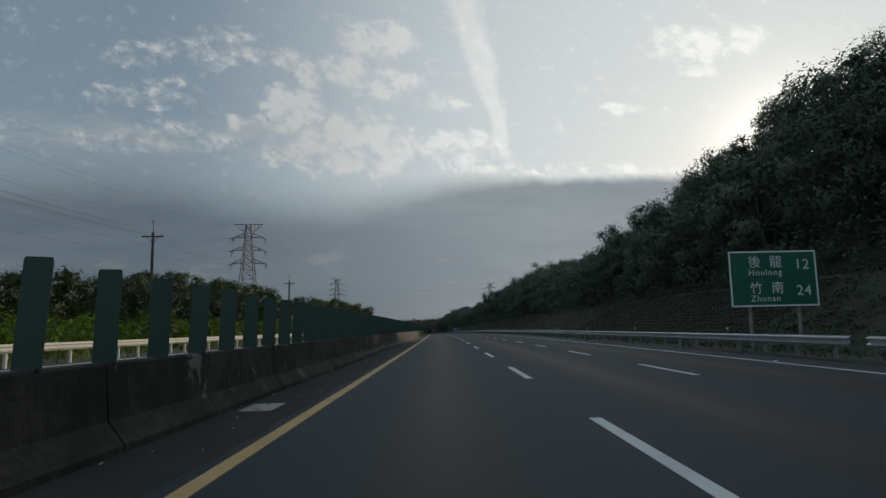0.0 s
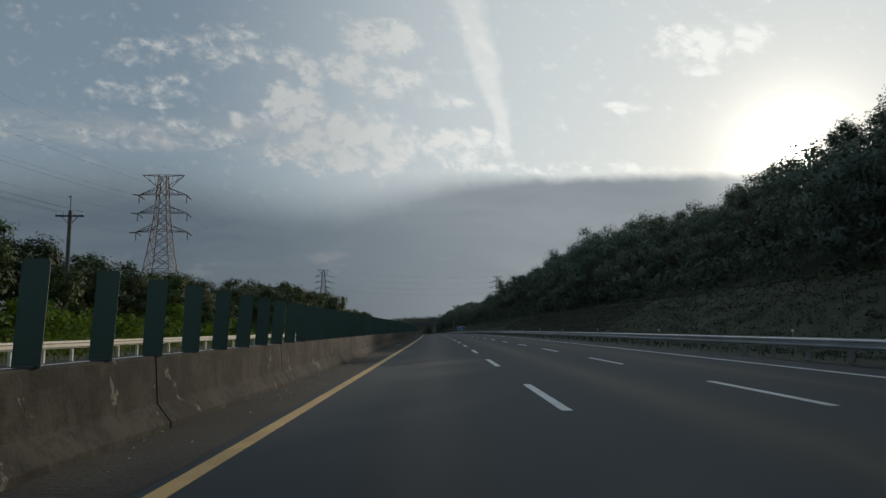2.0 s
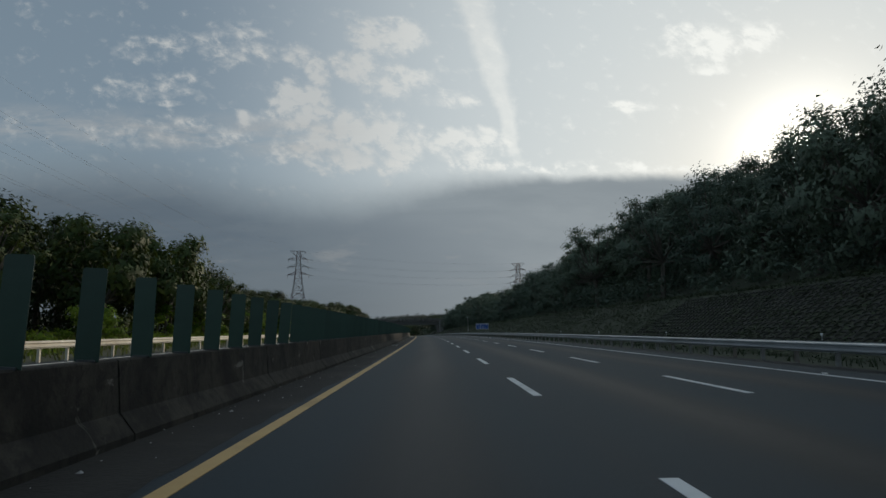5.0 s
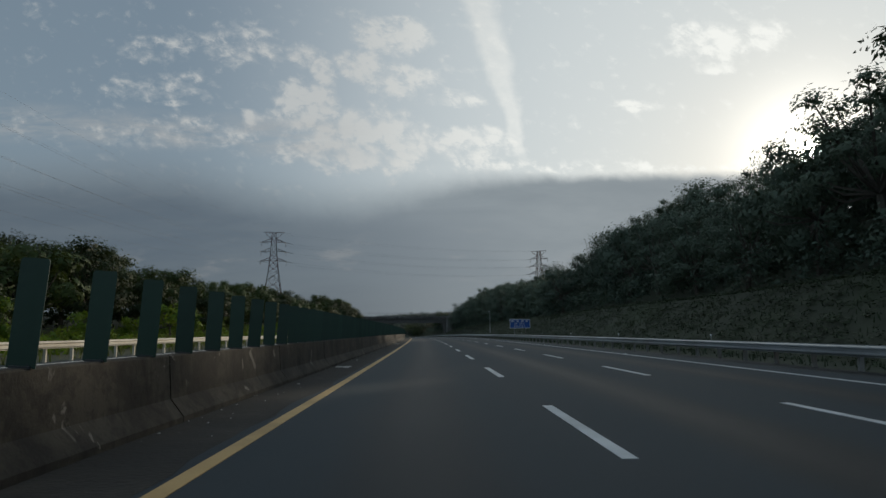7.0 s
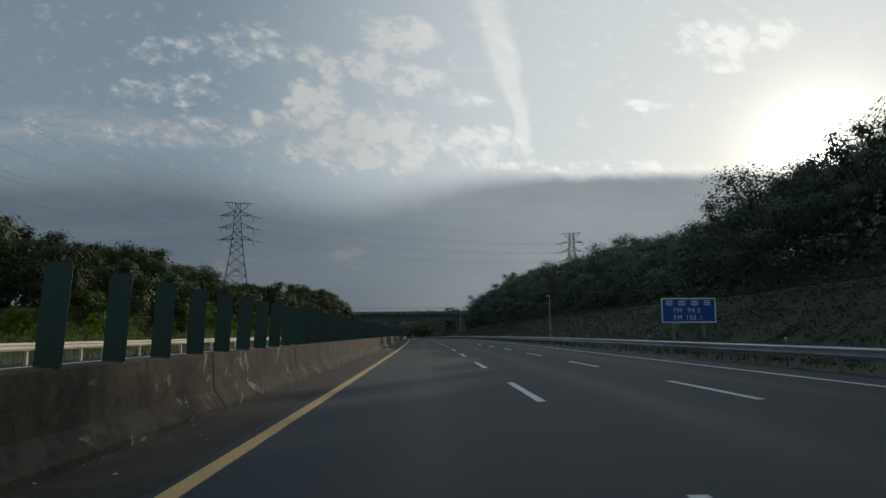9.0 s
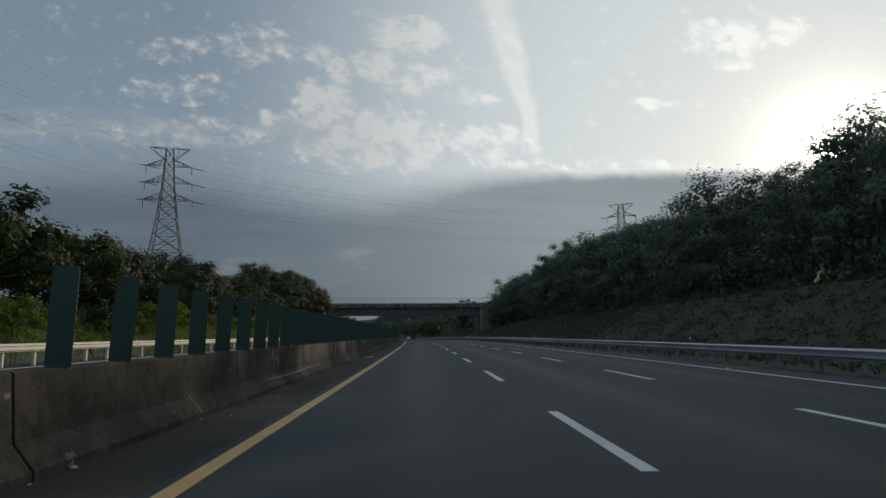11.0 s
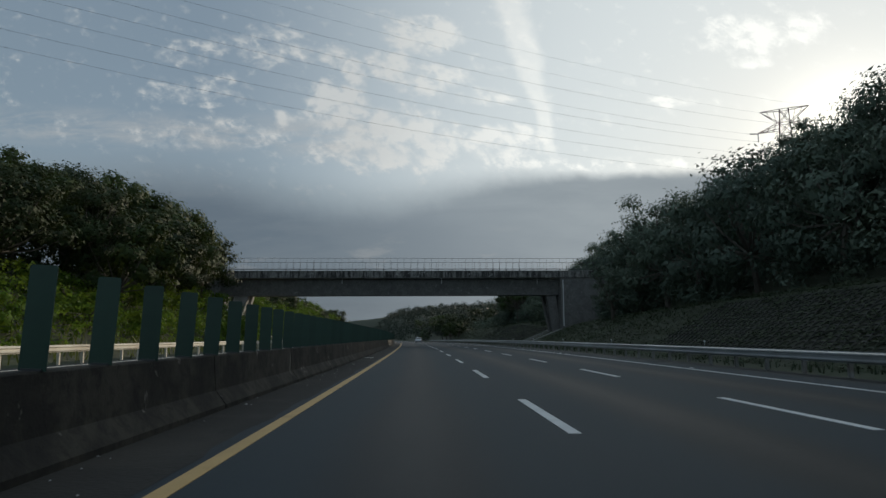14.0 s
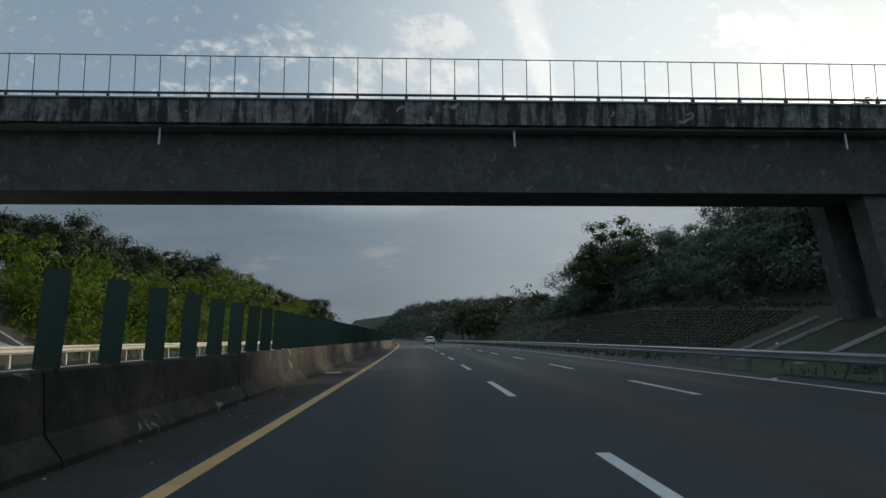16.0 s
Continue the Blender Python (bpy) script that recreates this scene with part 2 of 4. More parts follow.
def asphalt_material():
    """Dark asphalt with polished wheel paths and an oily lane middle, by the distance across the road."""
    m = bpy.data.materials.new("asphalt")
    m.use_nodes = True
    n = Net(m.node_tree)
    b = m.node_tree.nodes["Principled BSDF"]
    v = n.node("ShaderNodeNewGeometry").outputs["Position"]
    st = n.node("ShaderNodeVectorMath", operation="MULTIPLY")
    n.put(st.inputs[0], v)
    st.inputs[1].default_value = (1, 0.07, 1)
    at = n.node("ShaderNodeAttribute")
    at.attribute_name = "across"
    ph = n.m("MULTIPLY", at.outputs["Fac"], 6.2832 / 3.65)
    long = n.noise(st.outputs[0], 1.1, 5, 0.6)
    patchy = n.noise(v, 0.09, 4, 0.6)
    grain = n.noise(v, 55.0, 3, 0.7)
    chip = n.noise(v, 9.0, 4, 0.7)
    mid = n.m("MULTIPLY", n.m("COSINE", n.m("ADD", ph, 3.1416)), 0.32)
    path = n.m("MULTIPLY", n.m("COSINE", n.m("MULTIPLY", ph, 2.0)), 0.15)
    f = n.m("ADD", n.m("MULTIPLY", long, 0.45), n.m("ADD", n.m("MULTIPLY", grain, 0.5), n.m("MULTIPLY", chip, 0.35)))
    f = n.m("SUBTRACT", n.m("ADD", f, n.m("MULTIPLY", patchy, 0.35)), n.m("ADD", mid, path))
    col = n.mix(n.step(f, 0.35, 1.25), (0.0044, 0.0078, 0.0098), (0.023, 0.0355, 0.043))
    n.put(b.inputs["Base Color"], col)
    n.put(b.inputs["Roughness"], n.m("ADD", 0.55, n.m("MULTIPLY", f, 0.2)))
    b.inputs["Specular IOR Level"].default_value = 0.30
    bp = n.node("ShaderNodeBump")
    bp.inputs["Strength"].default_value = 0.35
    bp.inputs["Distance"].default_value = 0.01
    n.put(bp.inputs["Height"], n.m("ADD", grain, chip))
    n.put(b.inputs["Normal"], bp.outputs[0])
    return m


ASPHALT = asphalt_material()
SOIL = surf("soil", (0.026, 0.034, 0.018), (0.050, 0.056, 0.032), 0.2, 0.95, 0.6, 6.0, stain=((0.03, 0.05, 0.015), 0.7))


def weathered_concrete(name, c1, c2, grime, pale, run=(0.50, 0.72, 0.55), field=0.75, run_scale=5.0):
    """Old cast concrete: grime in fields, vertical runs, and pale spalled patches."""
    m = bpy.data.materials.new(name)
    m.use_nodes = True
    n = Net(m.node_tree)
    b = m.node_tree.nodes["Principled BSDF"]
    v = n.node("ShaderNodeNewGeometry").outputs["Position"]
    st = n.node("ShaderNodeVectorMath", operation="MULTIPLY")
    n.put(st.inputs[0], v)
    st.inputs[1].default_value = (1, 1, 0.12)
    runs = n.noise(st.outputs[0], run_scale, 5, 0.7)
    big = n.noise(v, 1.0, 6, 0.66)
    fine = n.noise(v, 24.0, 5, 0.7)
    col = n.mix(n.m("ADD", n.m("MULTIPLY", big, 0.6), n.m("MULTIPLY", fine, 0.4)), c1, c2)
    col = n.mix(n.m("MULTIPLY", n.step(big, 0.38, 0.62), field), col, grime)
    blot = n.noise(v, 4.2, 6, 0.72, 0.5)
    col = n.mix(n.m("MULTIPLY", n.step(blot, 0.47, 0.62), 0.55), col, grime)
    col = n.mix(n.m("MULTIPLY", n.step(runs, run[0], run[1]), run[2]), col, grime)
    spall = n.m("MULTIPLY", n.step(n.noise(v, 1.7, 6, 0.62, 0.6), 0.62, 0.67), 0.75)
    col = n.mix(spall, col, pale)
    n.put(b.inputs["Base Color"], col)
    b.inputs["Roughness"].default_value = 0.92
    b.inputs["Specular IOR Level"].default_value = 0.3
    bp = n.node("ShaderNodeBump")
    bp.inputs["Strength"].default_value = 0.45
    bp.inputs["Distance"].default_value = 0.02
    n.put(bp.inputs["Height"], n.m("SUBTRACT", n.m("ADD", fine, n.m("MULTIPLY", big, 1.5)), n.m("MULTIPLY", spall, 0.8)))
    n.put(b.inputs["Normal"], bp.outputs[0])
    return m


CONCRETE = weathered_concrete("barrier_concrete", (0.046, 0.041, 0.033), (0.088, 0.078, 0.061), (0.0145, 0.0138, 0.0126), (0.23, 0.215, 0.185))
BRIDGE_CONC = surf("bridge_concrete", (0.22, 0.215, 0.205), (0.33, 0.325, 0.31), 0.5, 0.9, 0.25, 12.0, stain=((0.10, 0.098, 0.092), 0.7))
# darker twin of BRIDGE_CONC for shaded parts: shade and grime both in its colour
SHADED_GRIMY_CONC = weathered_concrete("shaded_grimy_concrete", (0.13, 0.128, 0.122), (0.20, 0.197, 0.188), (0.075, 0.073, 0.070), (0.28, 0.275, 0.26), (0.52, 0.72, 0.4), 0.5)
STREAKED = weathered_concrete("streaked_concrete", (0.20, 0.195, 0.18), (0.34, 0.33, 0.31), (0.028, 0.027, 0.026), (0.40, 0.39, 0.37), (0.44, 0.56, 0.9), 0.55, 2.2)
YELLOW = surf("yellow_paint", (0.47, 0.295, 0.110), (0.57, 0.375, 0.155), 1.2, 0.7, 0.2, 30.0, stain=((0.30, 0.20, 0.08), 0.5))
WHITE = surf("white_paint", (0.47, 0.48, 0.48), (0.64, 0.65, 0.645), 1.5, 0.65, 0.2, 30.0, stain=((0.36, 0.36, 0.35), 0.6))
GREEN_PLATE = surf("green_plate", (0.013, 0.037, 0.025), (0.024, 0.062, 0.042), 1.5, 0.55, 0.1, 20.0, stain=((0.014, 0.030, 0.021), 0.6), object_space=True, vary=0.6)
ZINC = surf("zinc", (0.36, 0.38, 0.39), (0.52, 0.54, 0.55), 0.6, 0.42, 0.05, 12.0, metal=0.75, stain=((0.28, 0.27, 0.25), 0.5))
POST = surf("rail_post", (0.16, 0.155, 0.145), (0.30, 0.295, 0.28), 2.0, 0.7, 0.1, 20.0, metal=0.3, stain=((0.14, 0.09, 0.05), 0.6))
CREAM = surf("cream_rail", (0.50, 0.46, 0.38), (0.64, 0.60, 0.51), 0.8, 0.6, 0.05, 14.0, stain=((0.34, 0.28, 0.20), 0.5))
STEEL_DARK = surf("dark_steel", (0.05, 0.052, 0.055), (0.09, 0.092, 0.095), 2.0, 0.6, 0.05, 20.0, metal=0.4)
BARK = surf("bark", (0.05, 0.042, 0.033), (0.13, 0.115, 0.095), 1.5, 0.95, 0.5, 12.0, object_space=True)
# opposite-side trees: their dark, backlit look is put into this leaf colour
LEAF_BACKLIT = leafy("backlit_leaves", (0.017, 0.028, 0.013), (0.041, 0.060, 0.026), 0.07)
# paler, bluer leaves: the veil of haze over the hill is in this colour
LEAF_HILL_VEILED = leafy("veiled_hill_leaves", (0.070, 0.098, 0.078), (0.140, 0.178, 0.126), 0.06)
LEAF_SLOPE = leafy("slope_leaves", (0.026, 0.038, 0.024), (0.064, 0.082, 0.046), 0.05)
LEAF_MID = leafy("mid_leaves", (0.025, 0.042, 0.015), (0.060, 0.090, 0.032), 0.12)
# sunlight on the far verge is put into this brighter, yellower leaf colour
LEAF_SUNLIT = leafy("sunlit_leaves", (0.045, 0.098, 0.012), (0.130, 0.220, 0.030), 0.45)
# distance haze is put into this greyer, flatter leaf colour
LEAF_HAZY = leafy("hazy_leaves", (0.050, 0.062, 0.050), (0.072, 0.086, 0.066), 0.02, 0.05)
GRASS = leafy("grass_blades", (0.050, 0.070, 0.020), (0.130, 0.150, 0.050), 0.3, 0.4)


# ---------- building helpers ----------
def mesh_of(name, bm, material):
    me = bpy.data.meshes.new(name)
    bm.to_mesh(me)
    bm.free()
    me.materials.append(material)
    return me


def part(name, bm, material, parent, label=""):
    """Links a bmesh as one mesh under a thing or a part."""
    ob = new(name, mesh_of(name, bm, material) if isinstance(bm, bmesh.types.BMesh) else bm)
    ob.parent = parent
    return tagged(ob, label)


def solid(name, bm, material, label, category, kind="", group=""):
    return tagged(new(name, mesh_of(name, bm, material)), label, category, group, kind)


def base(name, label, category, m=None, group="", kind=""):
    ob = new(name)
    ob.empty_display_size = 0.2
    if m is not None:
        ob.matrix_world = m
    return tagged(ob, label, category, group, kind)


def at_road(s, u, z=0.0, turn=0.0):
    """A frame there: x across to the right, y along the road, z up."""
    p = P(s, u, z)
    return pose(p.x, p.y, p.z, 0, 0, yaw_at(s) + turn)


def box(bm, x0, x1, y0, y1, z0, z1, m=None):
    vs = [bm.verts.new((x, y, z)) for z in (z0, z1) for x, y in ((x0, y0), (x1, y0), (x1, y1), (x0, y1))]
    for f in ((3, 2, 1, 0), (4, 5, 6, 7), (0, 1, 5, 4), (1, 2, 6, 5), (2, 3, 7, 6), (3, 0, 4, 7)):
        bm.faces.new([vs[i] for i in f])
    if m is not None:
        for v in vs:
            v.co = m @ v.co
    return vs


def bar(bm, a, b, r0, r1=None, sides=6, cap=True):
    """A straight round or square bar from a to b."""
    a, b = Vector(a), Vector(b)
    r1 = r0 if r1 is None else r1
    d = (b - a).normalized()
    up = Vector((0, 0, 1)) if abs(d.z) < 0.95 else Vector((1, 0, 0))
    x = d.cross(up).normalized()
    y = d.cross(x)
    rings = []
    for c, r in ((a, r0), (b, r1)):
        rings.append([bm.verts.new(c + r * (math.cos(2 * math.pi * (i + 0.5) / sides) * x + math.sin(2 * math.pi * (i + 0.5) / sides) * y)) for i in range(sides)])
    for i in range(sides):
        j = (i + 1) % sides
        bm.faces.new((rings[0][i], rings[0][j], rings[1][j], rings[1][i]))
    if cap:
        bm.faces.new(rings[0][::-1])
        bm.faces.new(rings[1])


def sweep(bm, profile, s_list, closed=True, ends=True):
    """Carries a profile of (u, z) points along the road."""
    rings = [[bm.verts.new(P(s, u, z)) for u, z in profile] for s in s_list]
    n = len(profile)
    for r, q in zip(rings, rings[1:]):
        for i in range(n if closed else n - 1):
            j = (i + 1) % n
            bm.faces.new((r[i], q[i], q[j], r[j]))
    if closed and ends:
        bm.faces.new(rings[0])
        bm.faces.new(rings[-1][::-1])
    bmesh.ops.recalc_face_normals(bm, faces=bm.faces)


def steps(a, b, d):
    n = max(1, int(math.ceil((b - a) / d)))
    return [a + (b - a) * i / n for i in range(n + 1)]


def rnd(a, b):
    return random.uniform(a, b)


# ---------- the lie of the land ----------
def bumpy(x, y, k=0.02):
    return noise.noise(Vector((x * k, y * k, 0.3)))


# heights over the carriageway that the tree tops reach, every 12 m from 30 m on, at three distances out on each side
CROWN_R = {28: [15.2, 17.4, 15.5, 15.1, 13.2, 14.9, 12, 12.5, 11.8, 12.5, 12.6, 16.1, 16.6, 14.5, 14.2, 13.5, 14.9, 15.9, 15.1, 15.5, 14.1, 12.6, 10, 15, 14.8, 12.8, 12.5, 10.2, 10.6, 12.4,
                12.6, 11.7, 14, 13.4, 14.2, 13.2, 15, 16, 14.4, 14.3, 15.8, 14.3, 9.3, 9.3, 10.5, 9.9, 9.5, 9, 8.9, 7.9, 6.4, 6.6, 7.1, 7.7, 8.3, 8.7],
           36: [22.3, 21.1, 20.1, 20.7, 18.1, 17, 16.6, 16, 15.4, 14.3, 13.6, 17.1, 17.9, 19.9, 19.3, 17.7, 16, 17.3, 18.6, 17.6, 16.7, 14.5, 12.4, 16, 17.6, 15.9, 14.8, 13.8, 12.8, 13.4,
                13.6, 13.7, 15, 14.6, 15.2, 16.4, 17.2, 18.2, 19.9, 18.9, 18.9, 19.8, 16.6, 16.9, 16, 15.3, 14.6, 13.7, 12.7, 11.6, 10.5, 9.5, 8.9, 8.7, 9.3, 9.7],
           44: [28, 27.3, 26.7, 27.8, 25.6, 24.4, 23, 21.1, 19.8, 18.9, 18.2, 18.1, 18.9, 20.9, 20.3, 20.8, 21.2, 21.7, 22.1, 22.7, 22.8, 21.4, 20.7, 20.6, 23, 21, 20, 18.7, 17.4, 16.1,
                16, 16.9, 19.1, 19.9, 19.1, 18.7, 19.6, 20.1, 21, 21.4, 20.8, 21, 18.5, 20, 20.8, 20.9, 20.8, 20.3, 19.4, 18, 16.2, 14.4, 12.7, 11.1, 10.3, 10.7]}
CROWN_L = {22: [3.6, 4, 4.4, 4.8, 5.2, 5.8, 5.3, 5, 5.4, 6.3, 4.8, 5.8, 6.8, 7.7, 9, 9.7, 8.9, 6.7, 5.9, 5.6, 6.5, 6.2, 6.7, 6.1, 6.7, 7.7, 6.9, 7.5, 7, 6.9,
                8, 7.9, 8.3, 6.9, 7, 6.7, 4.4, 7.3, 10.3, 11.5, 12.1, 11.9, 11.3, 11.1, 7.8, 9.2, 8.3, 9.9, 10.7, 10.9, 9.7, 9.6, 10.1, 10.5, 10.9, 11],
           28: [4.6, 5, 5.4, 5.8, 6.6, 7.9, 9, 7.4, 6.4, 7.3, 5.8, 6.8, 7.8, 8.7, 10, 10.7, 10.2, 11.8, 8.7, 7.1, 7.5, 8.1, 8.8, 7.7, 7.7, 8.7, 8, 9.3, 10, 9.8,
                9, 9, 9.3, 8.2, 10.4, 10.5, 8.7, 9.7, 11.3, 12.5, 15.3, 16.2, 16.5, 14.9, 8.8, 10.2, 9.3, 10.9, 11.7, 11.9, 11.8, 11.8, 11.8, 11.8, 11.9, 12],
           36: [5.6, 6, 6.4, 6.8, 7.6, 8.9, 10, 8.7, 10.1, 8.3, 7, 7.8, 8.8, 9.7, 11, 11.7, 11.2, 12.8, 10.9, 9, 8.8, 9.3, 9.8, 8.9, 8.7, 9.7, 9, 10.3, 11.4, 11.9,
                11, 11.2, 11.3, 11.5, 12, 12.7, 12.5, 10.7, 12.3, 13.5, 16.5, 18.9, 19, 18.2, 13.3, 11.6, 11.7, 13.9, 13, 12.9, 12.9, 12.8, 12.8, 12.8, 12.9, 13]}
_T = [30 + 12 * i for i in range(56)]


def crown(s, u):
    """The height that the tree tops reach there."""
    table = CROWN_R if u > 0 else CROWN_L
    return float(np.interp(abs(u), list(table), [np.interp(s, _T, row) for row in table.values()]))


def ridge(s):
    """Ground height on the wooded ridge, 42 m out."""
    if s > 700:
        return float(np.interp(s, [700, 760, 850, 1000, 1400], [2, 2.5, 11, 20, 24]))
    return float(np.interp(s, [-200, 20, 60, 100, 540, 580, 606, 650, 700], [14, 16, 15.5, 13, 9.5, 7.5, 4.5, 2, 2])) if s < 42 or s > 556 else max(5.0, float(np.mean([crown(s + d, 44) for d in (-14, 0, 14)])) - 8.8)


def bank(s):
    """Ground height 28 m out on the opposite side."""
    return float(np.interp(s, [-200, 65, 100, 260, 346, 440, 465, 493, 520, 548, 583, 640, 710, 850, 1400], [0.4, 0.4, 1.2, 0.8, 3.2, 3.6, 4.4, 6.2, 7.6, 7.6, 4.5, 4.8, 5.5, 6, 5]))


def land(s, u):
    """Height of the ground over the carriageway."""
    if u >= 13.4:
        g = ridge(s)
        k = float(np.interp(s, [500, 540, 556, 580], [1.0, 0.72, 0.72, 1.0]))
        z = float(np.interp(u, [13.4, 14.2, 17.4, 24.2, 27.0, 34, 42, 60, 110, 300, 900, 3000],
                            [-0.03, -0.12, -0.10, 3.7 * k, 4.0 * k, 4.0 + 0.48 * (g - 4), g, g + 2, g + 4, 26, 34, 40]))
        wob = np.interp(u, [16, 26, 50, 200], [0.0, 0.25, 1.0, 5])
        return z + wob * bumpy(s, u, 0.035)
    if u <= -14.2:
        e = bank(s)
        z = float(np.interp(-u, [14.2, 15.2, 18, 28, 45, 110, 300, 900, 3000], [-0.04, -0.15, 0.05 + 0.1 * e, e, 1.2 * e + 1, 1.3 * e + 2, 1.3 * e + 4, 14, 24]))
        wob = np.interp(-u, [16, 26, 50, 200], [0.0, 0.2, 0.6, 5])
        return z + wob * bumpy(s, u, 0.035)
    return -0.06


def G(s, u, dz=0.0):
    return P(s, u, land(s, u) + dz)


def build_ground():
    us = [-3000, -1800, -900, -600, -400, -300, -220, -160, -110, -80, -60, -50, -42, -36, -32, -28, -25.5, -23, -20.5, -18, -16.5, -15.2, -14.2,
          -13.9, 13.1, 13.4, 14.2, 15.2, 16.4, 18, 20, 22, 24.2, 25.5, 27, 29.5, 32.5, 36, 41, 46, 53, 62, 80, 110, 160, 220, 300, 450, 650, 900, 1800, 3000]
    ss = steps(-480, -60, 35)[:-1] + steps(-60, 760, 5)[:-1] + steps(760, 1500, 25)[:-1] + steps(1500, 4100, 200)
    bm = bmesh.new()
    rows = [[bm.verts.new(G(s, u)) for u in us] for s in ss]
    for r, q in zip(rows, rows[1:]):
        for i in range(len(us) - 1):
            bm.faces.new((r[i], r[i + 1], q[i + 1], q[i]))
    for f in bm.faces:
        f.smooth = True
    solid("ground", bm, SOIL, "dark earth and low growth beside a motorway", "ground", "structure")


build_ground()


def build_road():
    def slab(name, us, label):
        bm = bmesh.new()
        sweep(bm, [(u, 0.0) for u in us] + [(us[-1] + 0.2, -0.3), (us[0] - 0.05, -0.3)], steps(-60, 1100, 5))
        ob = solid(name, bm, ASPHALT, label, "road", "structure")
        across = ob.data.attributes.new("across", "FLOAT", "POINT")
        n = len(us) + 2
        us2 = list(us) + [us[-1], us[0]]
        across.data.foreach_set("value", [us2[i % n] for i in range(len(ob.data.vertices))])
        return ob

    road = slab("road", [-1.2, -0.6, 0.0, 0.9, 1.8, 2.7, 3.65, 4.6, 5.5, 6.4, 7.3, 8.2, 9.1, 10.0, 10.95, 12.0, 13.1], "dark grey asphalt carriageway of a motorway")
    slab("road_opposite", [-14.1, -13.0, -11, -9, -7, -5, -3, -1.9], "opposite asphalt carriageway beyond the median barrier")
    bm = bmesh.new()
    sweep(bm, [(-0.085, 0.006), (0.085, 0.006), (0.085, 0.0), (-0.085, 0.0)], steps(-40, 1000, 5))
    part("yellow_line", bm, YELLOW, road, "solid yellow inner edge line")
    bm = bmesh.new()
    sweep(bm, [(10.86, 0.006), (11.01, 0.006), (11.01, 0.0), (10.86, 0.0)], steps(-40, 1000, 5))
    part("white_line", bm, WHITE, road, "solid white outer edge line")
    for u in (3.72, 7.36):
        for i in range(-3, 75):
            bm = bmesh.new()
            s = 7.92 + 10 * i - 4
            sweep(bm, [(u - 0.08, 0.006), (u + 0.07, 0.006), (u + 0.07, 0.0), (u - 0.08, 0.0)], [s, s + 2, s + 4])
            part("lane_dash", bm, WHITE, road)
    bm = bmesh.new()
    sweep(bm, [(-13.1, 0.006), (-12.9, 0.006), (-12.9, 0.0), (-13.1, 0.0)], steps(-40, 900, 5))
    part("white_line_opposite", bm, WHITE, road, "white edge line of the opposite carriageway")


build_road()

# ---------- median barrier and green plates ----------
BU = -1.52
BARRIER = [(BU + 0.30, 0.0), (BU + 0.30, 0.08), (BU + 0.13, 0.30), (BU + 0.09, 0.84), (BU + 0.07, 0.86), (BU - 0.07, 0.86), (BU - 0.09, 0.84),
           (BU - 0.13, 0.30), (BU - 0.30, 0.08), (BU - 0.30, 0.0)]


def build_barrier():
    wall = base("median_barrier", "stained concrete median barrier with joints", "barrier", kind="structure")
    for i in range(-6, 132):
        s = 103.24 + 6.06 * (i - 17)
        bm = bmesh.new()
        sweep(bm, BARRIER, [s + 0.018, s + 3, s + 6.042])
        part("barrier_segment", bm, CONCRETE, wall)
    # a long scrape where the flared foot has been rubbed pale
    for a, b, k in ((22.5, 48.0, 0.42), (36.0, 47.0, 0.20), (371.0, 379.0, 0.62)):
        bm = bmesh.new()
        last = None
        for s in steps(a, b, 0.35):
            f = k + 0.16 * noise.noise(Vector((s * 0.28, k * 9, 0)))
            w = (0.035 + 0.06 * abs(noise.noise(Vector((s * 0.9, k * 5, 3))))) * min(1.0, (s - a) / 3 + 0.1, (b - s) / 3 + 0.1)
            row = [bm.verts.new(P(s, BU + 0.30 - 0.17 * g + 0.004, 0.08 + 0.22 * g + 0.003)) for g in (f - w, f + w)]
            if last:
                bm.faces.new((last[0], row[0], row[1], last[1]))
            last = row
        part("scrape_mark", bm, SCRAPE, wall, "pale scrape along the barrier's foot")


SCRAPE = surf("scraped_concrete", (0.12, 0.118, 0.11), (0.24, 0.235, 0.22), 2.0, 0.92, 0.3, 24.0, stain=((0.05, 0.048, 0.043), 0.8))
build_barrier()


def build_plates():
    """Sections of the glare screen: upright plates on the barrier's top, square to the road."""
    bm = bmesh.new()
    w, t, h = 0.125, 0.012, 0.94
    prof = [(-w, -t), (-w * 0.9, 0.016), (-w * 0.3, 0.024), (w * 0.3, 0.024), (w * 0.9, 0.016), (w, -t), (w * 0.6, -t), (-w * 0.6, -t)]
    rings = []
    for z, k in ((0.0, 1.0), (h - 0.03, 1.0), (h - 0.01, 0.95), (h, 0.85)):
        rings.append([bm.verts.new((x * k, y, z)) for x, y in prof])
    for r, q in zip(rings, rings[1:]):
        for i in range(8):
            j = (i + 1) % 8
            bm.faces.new((r[i], r[j], q[j], q[i]))
    bm.faces.new(rings[-1])
    bmesh.ops.recalc_face_normals(bm, faces=bm.faces)
    plate = mesh_of("plate", bm, GREEN_PLATE)
    bm = bmesh.new()
    box(bm, -0.09, 0.09, -0.035, 0.035, 0, 0.02)
    bar(bm, (-0.055, 0, 0.02), (-0.055, 0, 0.035), 0.012)
    bar(bm, (0.055, 0, 0.02), (0.055, 0, 0.035), 0.012)
    foot = mesh_of("foot_plate", bm, STEEL_DARK)
    s, k = 527.63 - 1.19 * 460, 0
    while s < 720:
        if k % 50 == 0 and s > -14:
            screen = base("glare_screen", "dark green anti-glare plates standing on the median barrier", "glare screen", group="glare screens")
        if s > -14:
            for me, name in ((plate, "plate"), (foot, "foot_plate")):
                ob = new(name, me)
